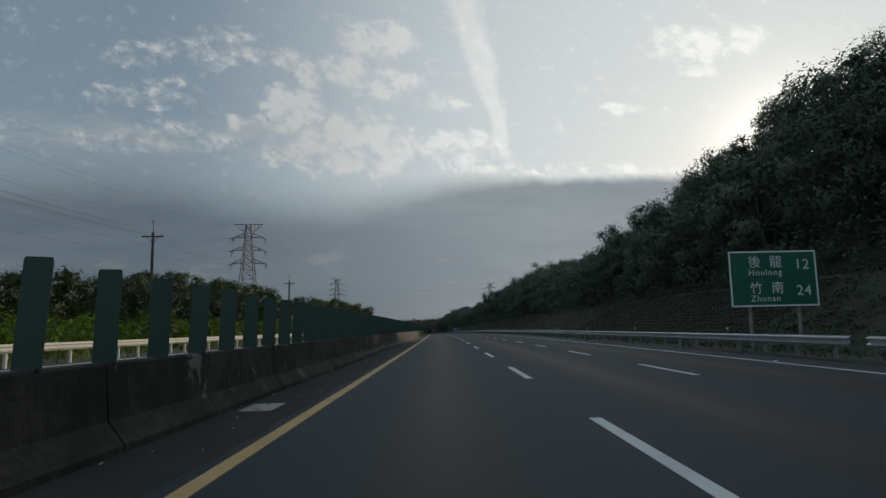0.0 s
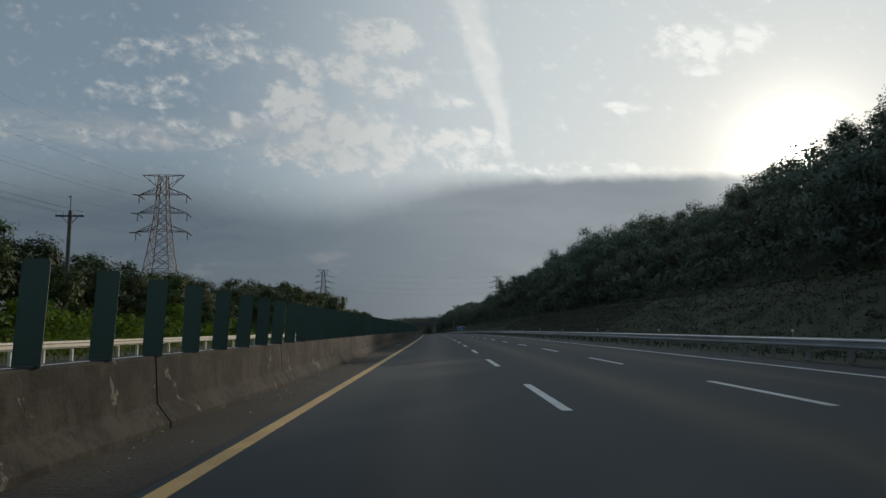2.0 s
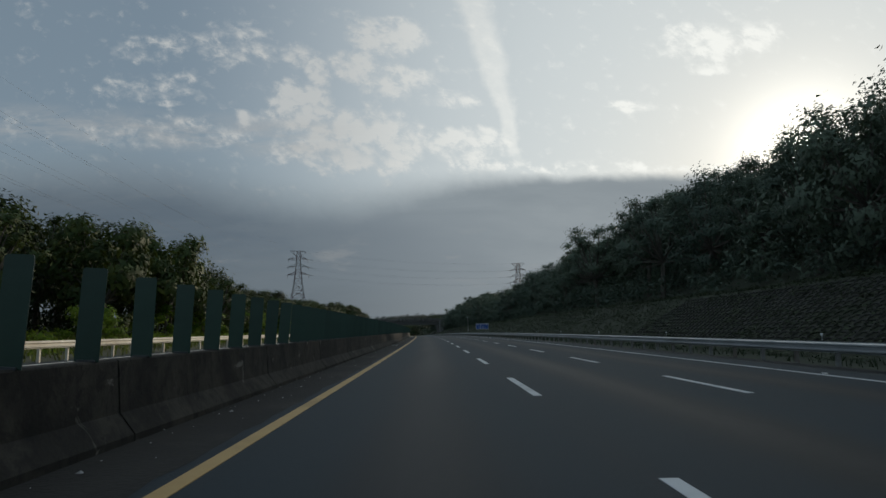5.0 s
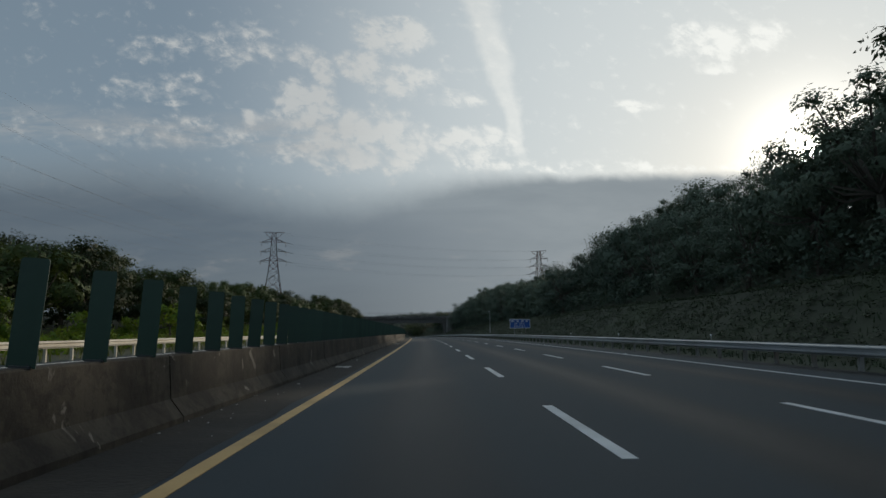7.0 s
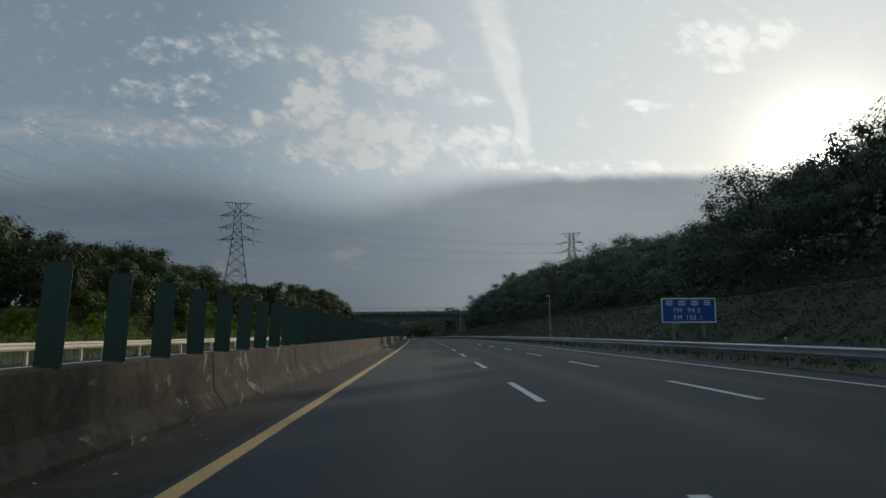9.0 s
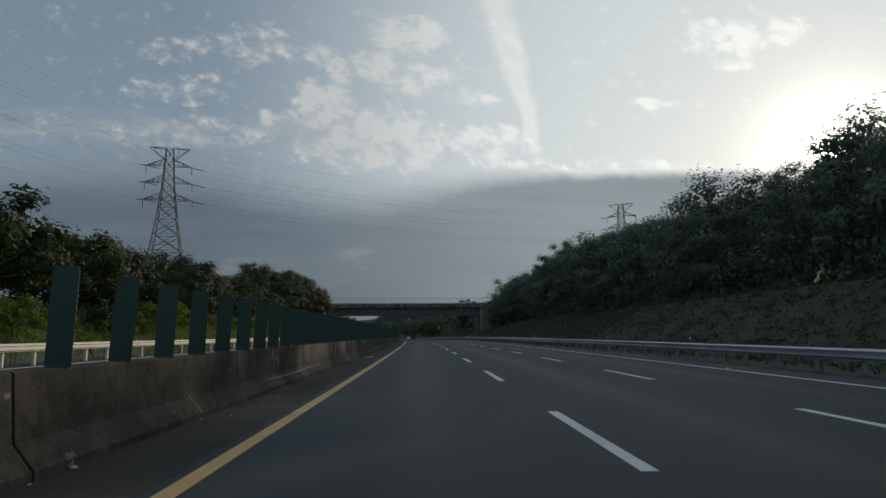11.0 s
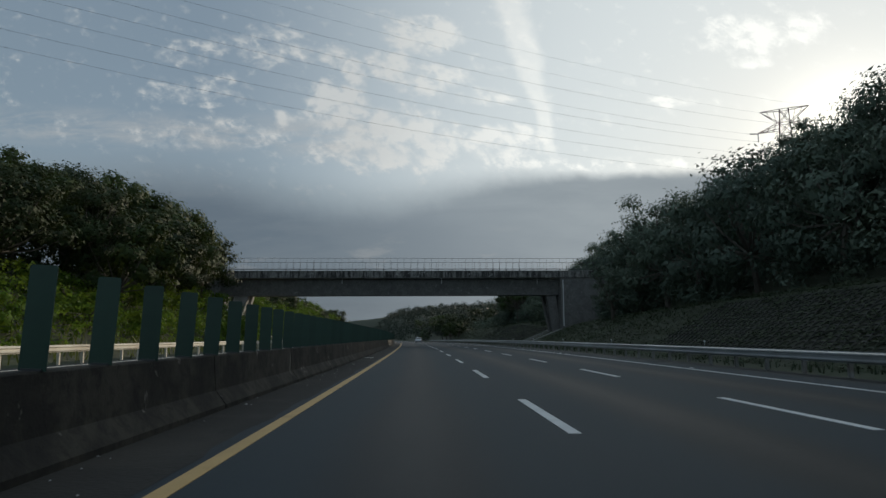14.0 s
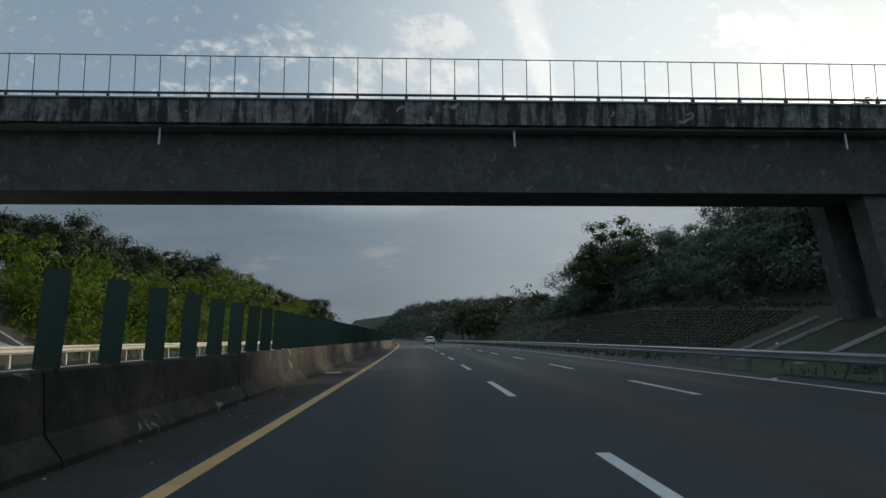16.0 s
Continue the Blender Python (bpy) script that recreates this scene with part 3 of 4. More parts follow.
                ob.parent = screen
                ob.matrix_world = at_road(s, BU, 0.86, rnd(-2, 2)) @ pose(0, 0, 0, rnd(-0.6, 0.6), rnd(1.6, 4.2), 0)
            k += 1
        s += 1.19


build_plates()


# ---------- guard rails ----------
def w_beam(u, z, face):
    """The section of a corrugated beam whose face looks to -u or +u."""
    pts = [(0.0, -0.155), (0.0, -0.135), (0.075, -0.105), (0.08, -0.075), (0.02, -0.03), (0.02, 0.03), (0.08, 0.075), (0.075, 0.105), (0.0, 0.135), (0.0, 0.155)]
    out = [(u + face * a, z + b) for a, b in pts]
    back = [(u + face * (a - 0.006), z + b) for a, b in reversed(pts)]
    return out + back


def build_rail(u, face, z, a, b, material, label, spacing, group, delineators=()):
    post = bmesh.new()
    box(post, -0.055, 0.055, -0.05, 0.05, -0.35, z + 0.12)
    post_mesh = mesh_of("rail_post", post, POST if material is ZINC else CREAM)
    block = bmesh.new()
    box(block, -0.05, 0.05, -0.075, 0.075, -0.13, 0.13)
    block_mesh = mesh_of("spacer_block", block, POST if material is ZINC else CREAM)
    n = max(1, round((b - a) / 60))
    for i in range(n):
        s0, s1 = a + (b - a) * i / n, a + (b - a) * (i + 1) / n
        rail = base("guard_rail", label, "guard rail", group=group)
        bm = bmesh.new()
        sweep(bm, w_beam(u, z, face), steps(s0, s1 + 0.05, 4))
        part("beam", bm, material, rail)
        for k in range(int((s1 - s0) / spacing)):
            s = s0 + spacing * (k + 0.5)
            for me, name, du, dz in ((post_mesh, "rail_post", -face * 0.16, 0), (block_mesh, "spacer_block", -face * 0.055, z)):
                ob = new(name, me)
                ob.parent = rail
                ob.matrix_world = at_road(s, u + du, dz)


build_rail(13.0, -1, 0.53, 17.4, 700, ZINC, "galvanised steel guard rail at the shoulder's edge", 2.0, "shoulder guard rails")
build_rail(13.05, -1, 0.53, -30, 16.7, ZINC, "galvanised steel guard rail ending beside a gap", 2.0, "shoulder guard rails")
build_rail(-13.75, 1, 0.72, -20, 700, CREAM, "cream weathered guard rail along the opposite carriageway", 2.0, "opposite guard rails")


# ---------- overpass ----------
def build_bridge():
    sb = 546.0
    m = at_road(sb, 0.0)
    br = base("overpass", "grey concrete road bridge across the motorway, streaked with dirt", "bridge", m)

    def put(name, bm, mat, label="", parent=br):
        ob = part(name, bm, mat, parent, label)
        return ob

    bm = bmesh.new()
    box(bm, -40, 40, 0.25, 6.2, 9.45, 9.95)
    put("deck", bm, BRIDGE_CONC)
    for y0, y1, nm in ((0.0, 0.30, "parapet"), (6.15, 6.45, "parapet")):
        for i in range(-8, 8):
            bm = bmesh.new()
            box(bm, i * 5 + 0.01, i * 5 + 4.99, y0, y1, 9.55, 10.5)
            put("parapet", bm, STREAKED, "parapet panel with dark run-off streaks")
        bm = bmesh.new()
        box(bm, -40, 40, y0 - 0.06, y1 + 0.04, 10.5, 10.56)
        put("coping", bm, BRIDGE_CONC)
    bm = bmesh.new()
    prof = [(1.45, 7.1), (4.6, 7.1), (5.0, 9.45), (0.95, 9.45)]
    vs = [[bm.verts.new((x, y, z)) for y, z in prof] for x in (-26, 24.5)]
    for i in range(4):
        j = (i + 1) % 4
        bm.faces.new((vs[0][i], vs[0][j], vs[1][j], vs[1][i]))
    bm.faces.new(vs[0][::-1])
    bm.faces.new(vs[1])
    bmesh.ops.recalc_face_normals(bm, faces=bm.faces)
    put("girder", bm, SHADED_GRIMY_CONC, "deep grimy concrete box girder, its shade in the colour")
    # railing on each parapet
    for y in (0.12, 6.28):
        rail = base("railing", "", "")
        rail.parent = br
        bm = bmesh.new()
        bar(bm, (-40, y, 12.32), (40, y, 12.32), 0.022)
        part("top_rail", bm, STEEL_DARK, rail)
        bm = bmesh.new()
        bar(bm, (-40, y, 10.78), (40, y, 10.78), 0.055)
        part("low_rail", bm, STEEL_DARK, rail)
        post = bmesh.new()
        bar(post, (0, 0, 10.56), (0, 0, 12.32), 0.018)
        thin = mesh_of("baluster", post, STEEL_DARK)
        post = bmesh.new()
        box(post, -0.06, 0.06, -0.05, 0.05, 10.56, 10.80)
        stub = mesh_of("post", post, STEEL_DARK)
        for k in range(-40, 41):
            ob = new("baluster", thin)
            ob.parent = rail
            ob.location = (k * 0.977 - 0.52, y, 0)
            if k % 2 == 0:
                ob = new("post", stub)
                ob.parent = rail
                ob.location = (k * 0.977 - 0.52, y, 0)
    # drain spouts under the parapet
    for x in (-8.3, 5.8, 19.6):
        bm = bmesh.new()
        bar(bm, (x, 0.3, 9.4), (x, 0.22, 8.72), 0.045, sides=8)
        put("spout", bm, WHITE, "short pale drain pipe")
    # abutments and leaning legs
    for side in (1, -1):
        bm = bmesh.new()
        u0 = 23.0 if side > 0 else -25.4
        u1 = u0 + side * 18
        box(bm, min(u0, u1), max(u0, u1), 0.1, 6.3, -4.0, 9.45)
        put("abutment", bm, SHADED_GRIMY_CONC, "concrete abutment wall")
        for y in (1.7, 4.4):
            bm = bmesh.new()
            top, bot = (21.9, 22.9) if side > 0 else (-22.6, -24.2)
            a, b = Vector((top, y, 7.2)), Vector((bot, y, 0.8))
            w0, w1 = (0.72, 0.5) if side > 0 else (1.0, 0.7)
            vs = [bm.verts.new((a.x + dx * w0, a.y + dy, a.z)) for dx, dy in ((-1, 0), (1, 0), (1, 1.1), (-1, 1.1))]
            vb = [bm.verts.new((b.x + dx * w1, b.y + dy, b.z)) for dx, dy in ((-1, 0), (1, 0), (1, 1.1), (-1, 1.1))]
            for i in range(4):
                j = (i + 1) % 4
                bm.faces.new((vs[i], vs[j], vb[j], vb[i]))
            bm.faces.new(vs)
            bm.faces.new(vb[::-1])
            bmesh.ops.recalc_face_normals(bm, faces=bm.faces)
            # left legs take the lighter twin as sunlit, right legs the shaded one
            put("leg", bm, BRIDGE_CONC if side < 0 else SHADED_GRIMY_CONC, "leaning concrete leg")
    bm = bmesh.new()
    bar(bm, (23.3, -0.02, 2.6), (23.3, -0.02, 9.2), 0.07, sides=8)
    put("downpipe", bm, WHITE, "grey downpipe on the abutment")


build_bridge()


# ---------- pylons, poles and wires ----------
def wire(name, a, b, sag, r, label, group):
    cu = bpy.data.curves.new(name, "CURVE")
    cu.dimensions = "3D"
    cu.bevel_depth = r
    cu.bevel_resolution = 0
    sp = cu.splines.new("POLY")
    n = 24
    sp.points.add(n)
    a, b = Vector(a), Vector(b)
    for i in range(n + 1):
        f = i / n
        p = a.lerp(b, f)
        p.z -= 4 * sag * f * (1 - f)
        sp.points[i].co = (*p, 1)
    cu.materials.append(STEEL_DARK)
    tagged(new(name, cu), label, "cable", group)


PYLON_WHITE = surf("pylon_white", (0.036, 0.036, 0.036), (0.080, 0.080, 0.079), 0.5, 0.6, 0.0, 4.0, object_space=True, stain=((0.05, 0.04, 0.038), 0.5))
PYLON_RED = surf("pylon_red", (0.020, 0.006, 0.008), (0.046, 0.010, 0.013), 0.5, 0.6, 0.0, 4.0, object_space=True)


def build_pylon(s, u, top, foot, turn, label):
    m = at_road(s, u, 0, turn)
    py = base("pylon", label, "pylon", m, "pylons")
    H = top

    def half(z):
        return float(np.interp(z, [H - 48, H - 13, H], [6.6, 1.55, 0.82]))

    zs = [foot] + [z for z in (H - 42, H - 36, H - 30.5, H - 25.5, H - 21.5, H - 18, H - 15, H - 12.6, H - 10.2, H - 7.8, H - 5.4, H - 3) if z > foot + 1] + [H]
    bands = [H + 1, H - 5.2, H - 9.6, H - 17, H - 23, H - 29, H - 36, -99]
    for sx, sy in ((-1, -1), (1, -1), (1, 1), (-1, 1)):
        leg = None
        for i, (hi, lo) in enumerate(zip(bands, bands[1:])):
            lo, hi = max(lo, foot), min(hi, H)
            if hi <= lo + 0.2:
                continue
            bm = bmesh.new()
            a, b = half(lo), half(hi)
            bar(bm, (sx * a, sy * a, lo), (sx * b, sy * b, hi), 0.125, sides=4)
            ob = part("leg" if leg is None else "leg_section", bm, (PYLON_RED, PYLON_WHITE)[i % 2], leg or py)
            leg = leg or ob
    for i, (hi, lo) in enumerate(zip(bands, bands[1:])):
        bm = bmesh.new()
        for z0, z1 in zip(zs, zs[1:]):
            if not lo < 0.5 * (z0 + z1) <= hi:
                continue
            h0, h1 = half(z0), half(z1)
            c0 = [(-h0, -h0), (h0, -h0), (h0, h0), (-h0, h0)]
            c1 = [(-h1, -h1), (h1, -h1), (h1, h1), (-h1, h1)]
            for k in range(4):
                j = (k + 1) % 4
                bar(bm, (*c0[k], z0), (*c1[j], z1), 0.07, sides=4)
                bar(bm, (*c0[j], z0), (*c1[k], z1), 0.07, sides=4)
                bar(bm, (*c1[k], z1), (*c1[j], z1), 0.06, sides=4)
                if z1 - z0 > 3.2:
                    zm, hm = 0.5 * (z0 + z1), 0.5 * (h0 + h1)
                    cm = [(-hm, -hm), (hm, -hm), (hm, hm), (-hm, hm)]
                    bar(bm, (*cm[k], zm), (*cm[j], zm), 0.045, sides=4)
                    mid = tuple(0.5 * (Vector((*cm[k], zm)) + Vector((*cm[j], zm))))
                    bar(bm, mid, (*c0[k], z0), 0.04, sides=4)
                    bar(bm, mid, (*c0[j], z0), 0.04, sides=4)
        if bm.verts:
            tagged(part("bracing", bm, (PYLON_RED, PYLON_WHITE)[i % 2], py), "thin lattice bracing", kind="stuff")
        else:
            bm.free()
    tips = []
    for side in (-1, 1):
        bm = bmesh.new()
        hz = half(H)
        tip = Vector((side * 4.6, 0, H + 0.1))
        for sy in (-1, 1):
            bar(bm, (side * hz, sy * hz, H), tip, 0.085, sides=4)
            bar(bm, (side * half(H - 2.9), sy * half(H - 2.9), H - 2.9), tip, 0.07, sides=4)
        for f in (0.35, 0.68):
            top = Vector((side * hz, 0, H)).lerp(tip, f)
            low = Vector((side * half(H - 2.9), 0, H - 2.9)).lerp(tip, f - 0.2)
            bar(bm, top, low, 0.05, sides=4)
        part("earth_arm", bm, PYLON_RED, py)
        tips.append((side, 0, tip, None))
        for lev, z in enumerate((H - 4.3, H - 8.5, H - 12.8)):
            bm = bmesh.new()
            hz = half(z)
            tip = Vector((side * (5.2 + 0.2 * lev), 0, z - 0.15))
            hu = half(z + 1.5)
            for sy in (-1, 1):
                bar(bm, (side * hz, sy * hz, z), tip, 0.085, sides=4)
                bar(bm, (side * hu, sy * hu, z + 1.5), tip, 0.075, sides=4)
                for f in (0.3, 0.6):
                    low, top = Vector((side * hz, sy * hz, z)).lerp(tip, f), Vector((side * hu, sy * hu, z + 1.5)).lerp(tip, f - 0.15)
                    bar(bm, low, top, 0.05, sides=4)
                    bar(bm, low, Vector((side * hz, -sy * hz, z)).lerp(tip, f), 0.04, sides=4)
            arm = part("cross_arm", bm, PYLON_WHITE if lev == 1 else PYLON_RED, py)
            bm = bmesh.new()
            bar(bm, tip, tip + Vector((0, 0, -1.9)), 0.10, sides=6)
            part("insulator", bm, STEEL_DARK, arm)
            tips.append((side, lev + 1, tip, arm))
    return m, tips


def line_between(pa, pb, sag, label):
    """Wires from each arm of one pylon to the same arm of the next."""
    (ma, ta), (mb, tb) = pa, pb
    for (side, lev, ca, arm_a), (_, _, cb, arm_b) in zip(ta, tb):
        a, b = ma @ ca, mb @ cb
        if lev:
            for m, tip, arm, way in ((ma, ca, arm_a, (b - a).normalized()), (mb, cb, arm_b, (a - b).normalized())):
                turn = m.inverted().to_3x3()
                bm = bmesh.new()
                for k in range(9):
                    f, g = 0.35 + 0.29 * k, 0.35 + 0.29 * k + 0.2
                    bar(bm, tip + turn @ (way * f) - Vector((0, 0, 0.1 + 0.15 * f)), tip + turn @ (way * g) - Vector((0, 0, 0.1 + 0.15 * g)), 0.14, 0.10, sides=8)
                bar(bm, tip, tip + turn @ (way * 3.1) - Vector((0, 0, 0.56)), 0.04, sides=5)
                part("insulator", bm, STEEL_DARK, arm)
            off = (b - a).normalized() * 3.0
            a, b = a + off - Vector((0, 0, 0.55)), b - off - Vector((0, 0, 0.55))
        wire("power_line", a, b, sag, 0.014 if lev else 0.010, label, "power lines")


p1 = build_pylon(207.6, -58.5, 37.0, land(207.6, -58.5) - 0.5, 3, "red and grey steel lattice pylon among trees")
p2 = build_pylon(515.0, -57.8, 47.4, land(515, -57.8) - 0.5, 13, "tall red and grey lattice pylon beside the motorway")
p3 = build_pylon(580.8, 81.2, 48.7, land(580.8, 81.2) - 0.5, -34, "lattice pylon on the wooded hill")
p0 = build_pylon(-95.0, -62.0, 36.0, land(-95, -62) - 0.5, 0, "steel lattice pylon behind fields")
line_between(p0, p1, 5.0, "thin power line between two pylons")
line_between(p1, p2, 6.0, "thin power line between two pylons")
line_between(p2, p3, 3.0, "power line crossing high over the motorway")


def build_pole(s, u, h):
    pole = base("utility_pole", "dark wooden utility pole with a cross arm", "utility pole", at_road(s, u, 0, 8), "utility poles")
    z0 = land(s, u) - 0.3
    bm = bmesh.new()
    bar(bm, (0, 0, z0), (0, 0, h - 1.1), 0.17, 0.12, sides=10)
    part("shaft", bm, BARK, pole)
    bm = bmesh.new()
    box(bm, -0.95, 0.95, -0.06, 0.06, h - 1.55, h - 1.42)
    bar(bm, (-0.55, 0, h - 1.5), (-0.05, 0, h - 2.1), 0.03, sides=4)
    bar(bm, (0.55, 0, h - 1.5), (0.05, 0, h - 2.1), 0.03, sides=4)
    part("cross_arm", bm, STEEL_DARK, pole)
    for x in (-0.85, 0.85, -0.4):
        bm = bmesh.new()
        bar(bm, (x, 0, h - 1.42), (x, 0, h - 1.2), 0.05, 0.03, sides=8)
        part("insulator", bm, WHITE, pole)
    bm = bmesh.new()
    bar(bm, (0, 0, h - 1.3), (0, 0, h), 0.03, sides=6)
    bar(bm, (0, 0, h - 0.1), (-0.2, 0, h - 0.12), 0.03, sides=6)
    part("mast", bm, STEEL_DARK, pole)


POLES = [(5.0, -25.0, 11.6), (57.3, -24.4, 11.5), (109.7, -24.0, 11.0)]
for q in POLES:
    build_pole(*q)
for (s, u, h), (s2, u2, h2) in zip(POLES, POLES[1:]):
    for x in (-0.85, 0.85, -0.4):
        wire("overhead_wire", P(s, u + x, h - 1.2), P(s2, u2 + x, h2 - 1.2), 0.7, 0.012, "thin wire between utility poles", "overhead wires")

# ---------- signs ----------
SIGN_GREEN = surf("sign_green", (0.004, 0.085, 0.045), (0.006, 0.115, 0.062), 0.7, 0.45, 0.0, 9.0)
SIGN_BLUE = surf("sign_blue", (0.010, 0.060, 0.26), (0.014, 0.085, 0.33), 0.7, 0.45, 0.0, 9.0)
LETTER = surf("letter_white", (0.62, 0.64, 0.64), (0.75, 0.76, 0.76), 1.0, 0.5, 0.0, 9.0)


def lettering(parent, text, x, z, size, y=-0.055, space=1.0, wide=1.0):
    cu = bpy.data.curves.new("lettering", "FONT")
    cu.body, cu.size, cu.space_character = text, size, space
    cu.extrude = 0.002
    cu.materials.append(LETTER)
    ob = new("lettering", cu)
    ob.parent = parent
    ob.location, ob.rotation_euler, ob.scale = (x, y, z), (radians(90), 0, 0), (wide, 1, 1)
    return ob


def build_sign(s, u, w, z0, z1, mat, label, turn=0.0):
    sign = base("road_sign", label, "road sign", at_road(s, u, 0, turn), "road signs")
    bm = bmesh.new()
    box(bm, 0.0, w, -0.04, 0.0, z0, z1)
    panel = part("panel", bm, mat, sign)
    bm = bmesh.new()
    e = 0.075
    for a in ((0, w, z0, z0 + e), (0, w, z1 - e, z1), (0, e, z0 + e, z1 - e), (w - e, w, z0 + e, z1 - e)):
        box(bm, a[0], a[1], -0.046, -0.041, a[2], a[3])
    part("border", bm, LETTER, sign, "white border")
    for x in (w * 0.22, w * 0.78):
        bm = bmesh.new()
        bar(bm, (x, 0.09, land(s, u + x) - 0.4), (x, 0.09, z1 - 0.1), 0.085, sides=10)
        part("post", bm, POST, sign)
    for z in (z0 + 0.4, z1 - 0.4):
        bm = bmesh.new()
        box(bm, 0.1, w - 0.1, 0.0, 0.03, z - 0.04, z + 0.04)
        part("stiffener", bm, ZINC, sign)
    return sign


sign = build_sign(29.0, 15.12, 4.03, 1.78, 4.34, SIGN_GREEN, "green distance sign with white lettering on two posts")
lettering(sign, "\u5f8c", 0.88, 3.62, 0.60)
lettering(sign, "\u9f8d", 1.86, 3.62, 0.60)
lettering(sign, "\u7af9", 0.88, 2.42, 0.60)
lettering(sign, "\u5357", 1.86, 2.42, 0.60)
lettering(sign, "Houlong", 0.86, 3.22, 0.40, space=1.14)
lettering(sign, "Zhunan", 0.90, 2.02, 0.40, space=1.14)
lettering(sign, "12", 3.02, 3.48, 0.66, space=1.1)
lettering(sign, "24", 3.02, 2.28, 0.66, space=1.1)
blue = build_sign(331.4, 16.15, 3.35, 1.62, 3.12, SIGN_BLUE, "blue radio frequency sign with white lettering on two posts", 0)
lettering(blue, "FM  94.5", 0.72, 2.24, 0.40, space=1.2)
lettering(blue, "FM 105.1", 0.72, 1.80, 0.40, space=1.2)
for k in range(4):
    bm = bmesh.new()
    x = 0.28 + 0.78 * k
    for zz in (2.68, 2.79, 2.90):
        box(bm, x, x + 0.42, -0.048, -0.041, zz, zz + 0.055)
    part("bar", bm, LETTER, blue)


# ---------- smaller roadside things ----------
def build_drains():
    for s in (9.7, 60.1, 111.0, 161.7, 212.3, 249.0, 288.2, 339.0, 390.2, 440.8, 491.4, 542.4, 593.0):
        dr = base("drain_cover", "pale concrete drain cover set into the shoulder", "drain cover", at_road(s, -0.86, 0.0), "drain covers")
        bm = bmesh.new()
        box(bm, -0.24, 0.24, -0.45, 0.45, -0.05, 0.012)
        bmesh.ops.bevel(bm, geom=[e for e in bm.edges], offset=0.006, segments=1)
        part("slab", bm, PALE, dr)
        for k in range(2):
            bm = bmesh.new()
            box(bm, -0.04, 0.04, -0.34 + k * 0.62, -0.28 + k * 0.62, 0.012, 0.016)
            part("lifting_eye", bm, STEEL_DARK, dr)


PALE = surf("pale_concrete", (0.28, 0.28, 0.265), (0.40, 0.395, 0.375), 1.5, 0.9, 0.2, 20.0, stain=((0.15, 0.145, 0.13), 0.6))
DIRT = surf("gutter_dirt", (0.012, 0.0112, 0.0095), (0.028, 0.0255, 0.021), 1.2, 0.97, 0.7, 18.0, stain=((0.048, 0.043, 0.034), 0.6))
build_drains()
bm = bmesh.new()
ss = steps(-40, 720, 0.6)
edge = [-0.22 + 0.10 * noise.noise(Vector((s * 0.35, 0, 0))) + 0.10 * noise.noise(Vector((s * 1.3, 5, 0))) for s in ss]
a = [bm.verts.new(P(s, BU + 0.31, 0.012)) for s in ss]
b = [bm.verts.new(P(s, e, 0.003)) for s, e in zip(ss, edge)]
for i in range(len(ss) - 1):
    bm.faces.new((a[i], b[i], b[i + 1], a[i + 1]))
solid("gutter_dirt", bm, DIRT, "dark silt along the foot of the barrier", "dirt", "stuff")


def build_litter():
    rng = np.random.default_rng(5)
    bm = bmesh.new()
    for _ in range(1200):
        s, u = rng.uniform(-5, 640), -1.2 + rng.random() ** 2 * 0.75
        r = rng.uniform(0.006, 0.022) * (1 + 1.2 * (rng.random() > 0.96))
        c = P(s, u, 0.012 + r * 0.3)
        vs = [bm.verts.new(c + Vector((math.cos(k * 1.57 + s) * r * rng.uniform(0.6, 1.4), math.sin(k * 1.57 + s) * r * rng.uniform(0.6, 1.4), 0))) for k in range(4)]
        t = bm.verts.new(c + Vector((0, 0, r * 0.7)))
        for k in range(4):
            bm.faces.new((vs[k], vs[(k + 1) % 4], t))
    solid("litter", bm, PALE, "small stones and litter along the barrier", "litter", "stuff")


build_litter()


def build_slope_grid():
    """Scale-shaped concrete ribs laid over the cut slope."""
    bm = bmesh.new()
    d = 0.62
    for s0, s1 in ((34, 78), (128, 215), (420, 500), (556, 606)):
        u0, u1 = 18.2, 23.8
        rows = int((u1 - u0) / 0.42)
        for r in range(rows):
            u = u0 + r * 0.42
            for c in range(int((s1 - s0) / d)):
                s = s0 + (c + 0.5 * (r % 2)) * d
                pts = [G(s, u, 0.05), G(s + d * 0.25, u + 0.30, 0.07), G(s + d * 0.75, u + 0.30, 0.07), G(s + d, u, 0.05)]
                for p0, p1 in zip(pts, pts[1:]):
                    up = Vector((-0.025, 0, 0.06))
                    w = Vector((0.05, 0, 0.03))
                    q = [bm.verts.new(x) for x in (p0 - w, p1 - w, p1 - w + up, p0 - w + up, p1 + w + up, p0 + w + up)]
                    bm.faces.new((q[0], q[1], q[2], q[3]))
                    bm.faces.new((q[3], q[2], q[4], q[5]))
    solid("slope_grid", bm, MOSSY, "mossy scale-shaped concrete ribs holding the cut slope", "slope grid", "stuff")


MOSSY = surf("mossy_concrete", (0.030, 0.031, 0.026), (0.062, 0.060, 0.052), 0.8, 0.95, 0.3, 14.0, stain=((0.03, 0.04, 0.02), 0.7))
build_slope_grid()


def build_gutters():
    for s, ua, ub in ((546.6, 23.6, 17.0), (551.2, 22.6, 17.0), (553.5, 22.6, 17.0)):
        bm = bmesh.new()
        vs = []
        for k in range(9):
            u = ua + (ub - ua) * k / 8
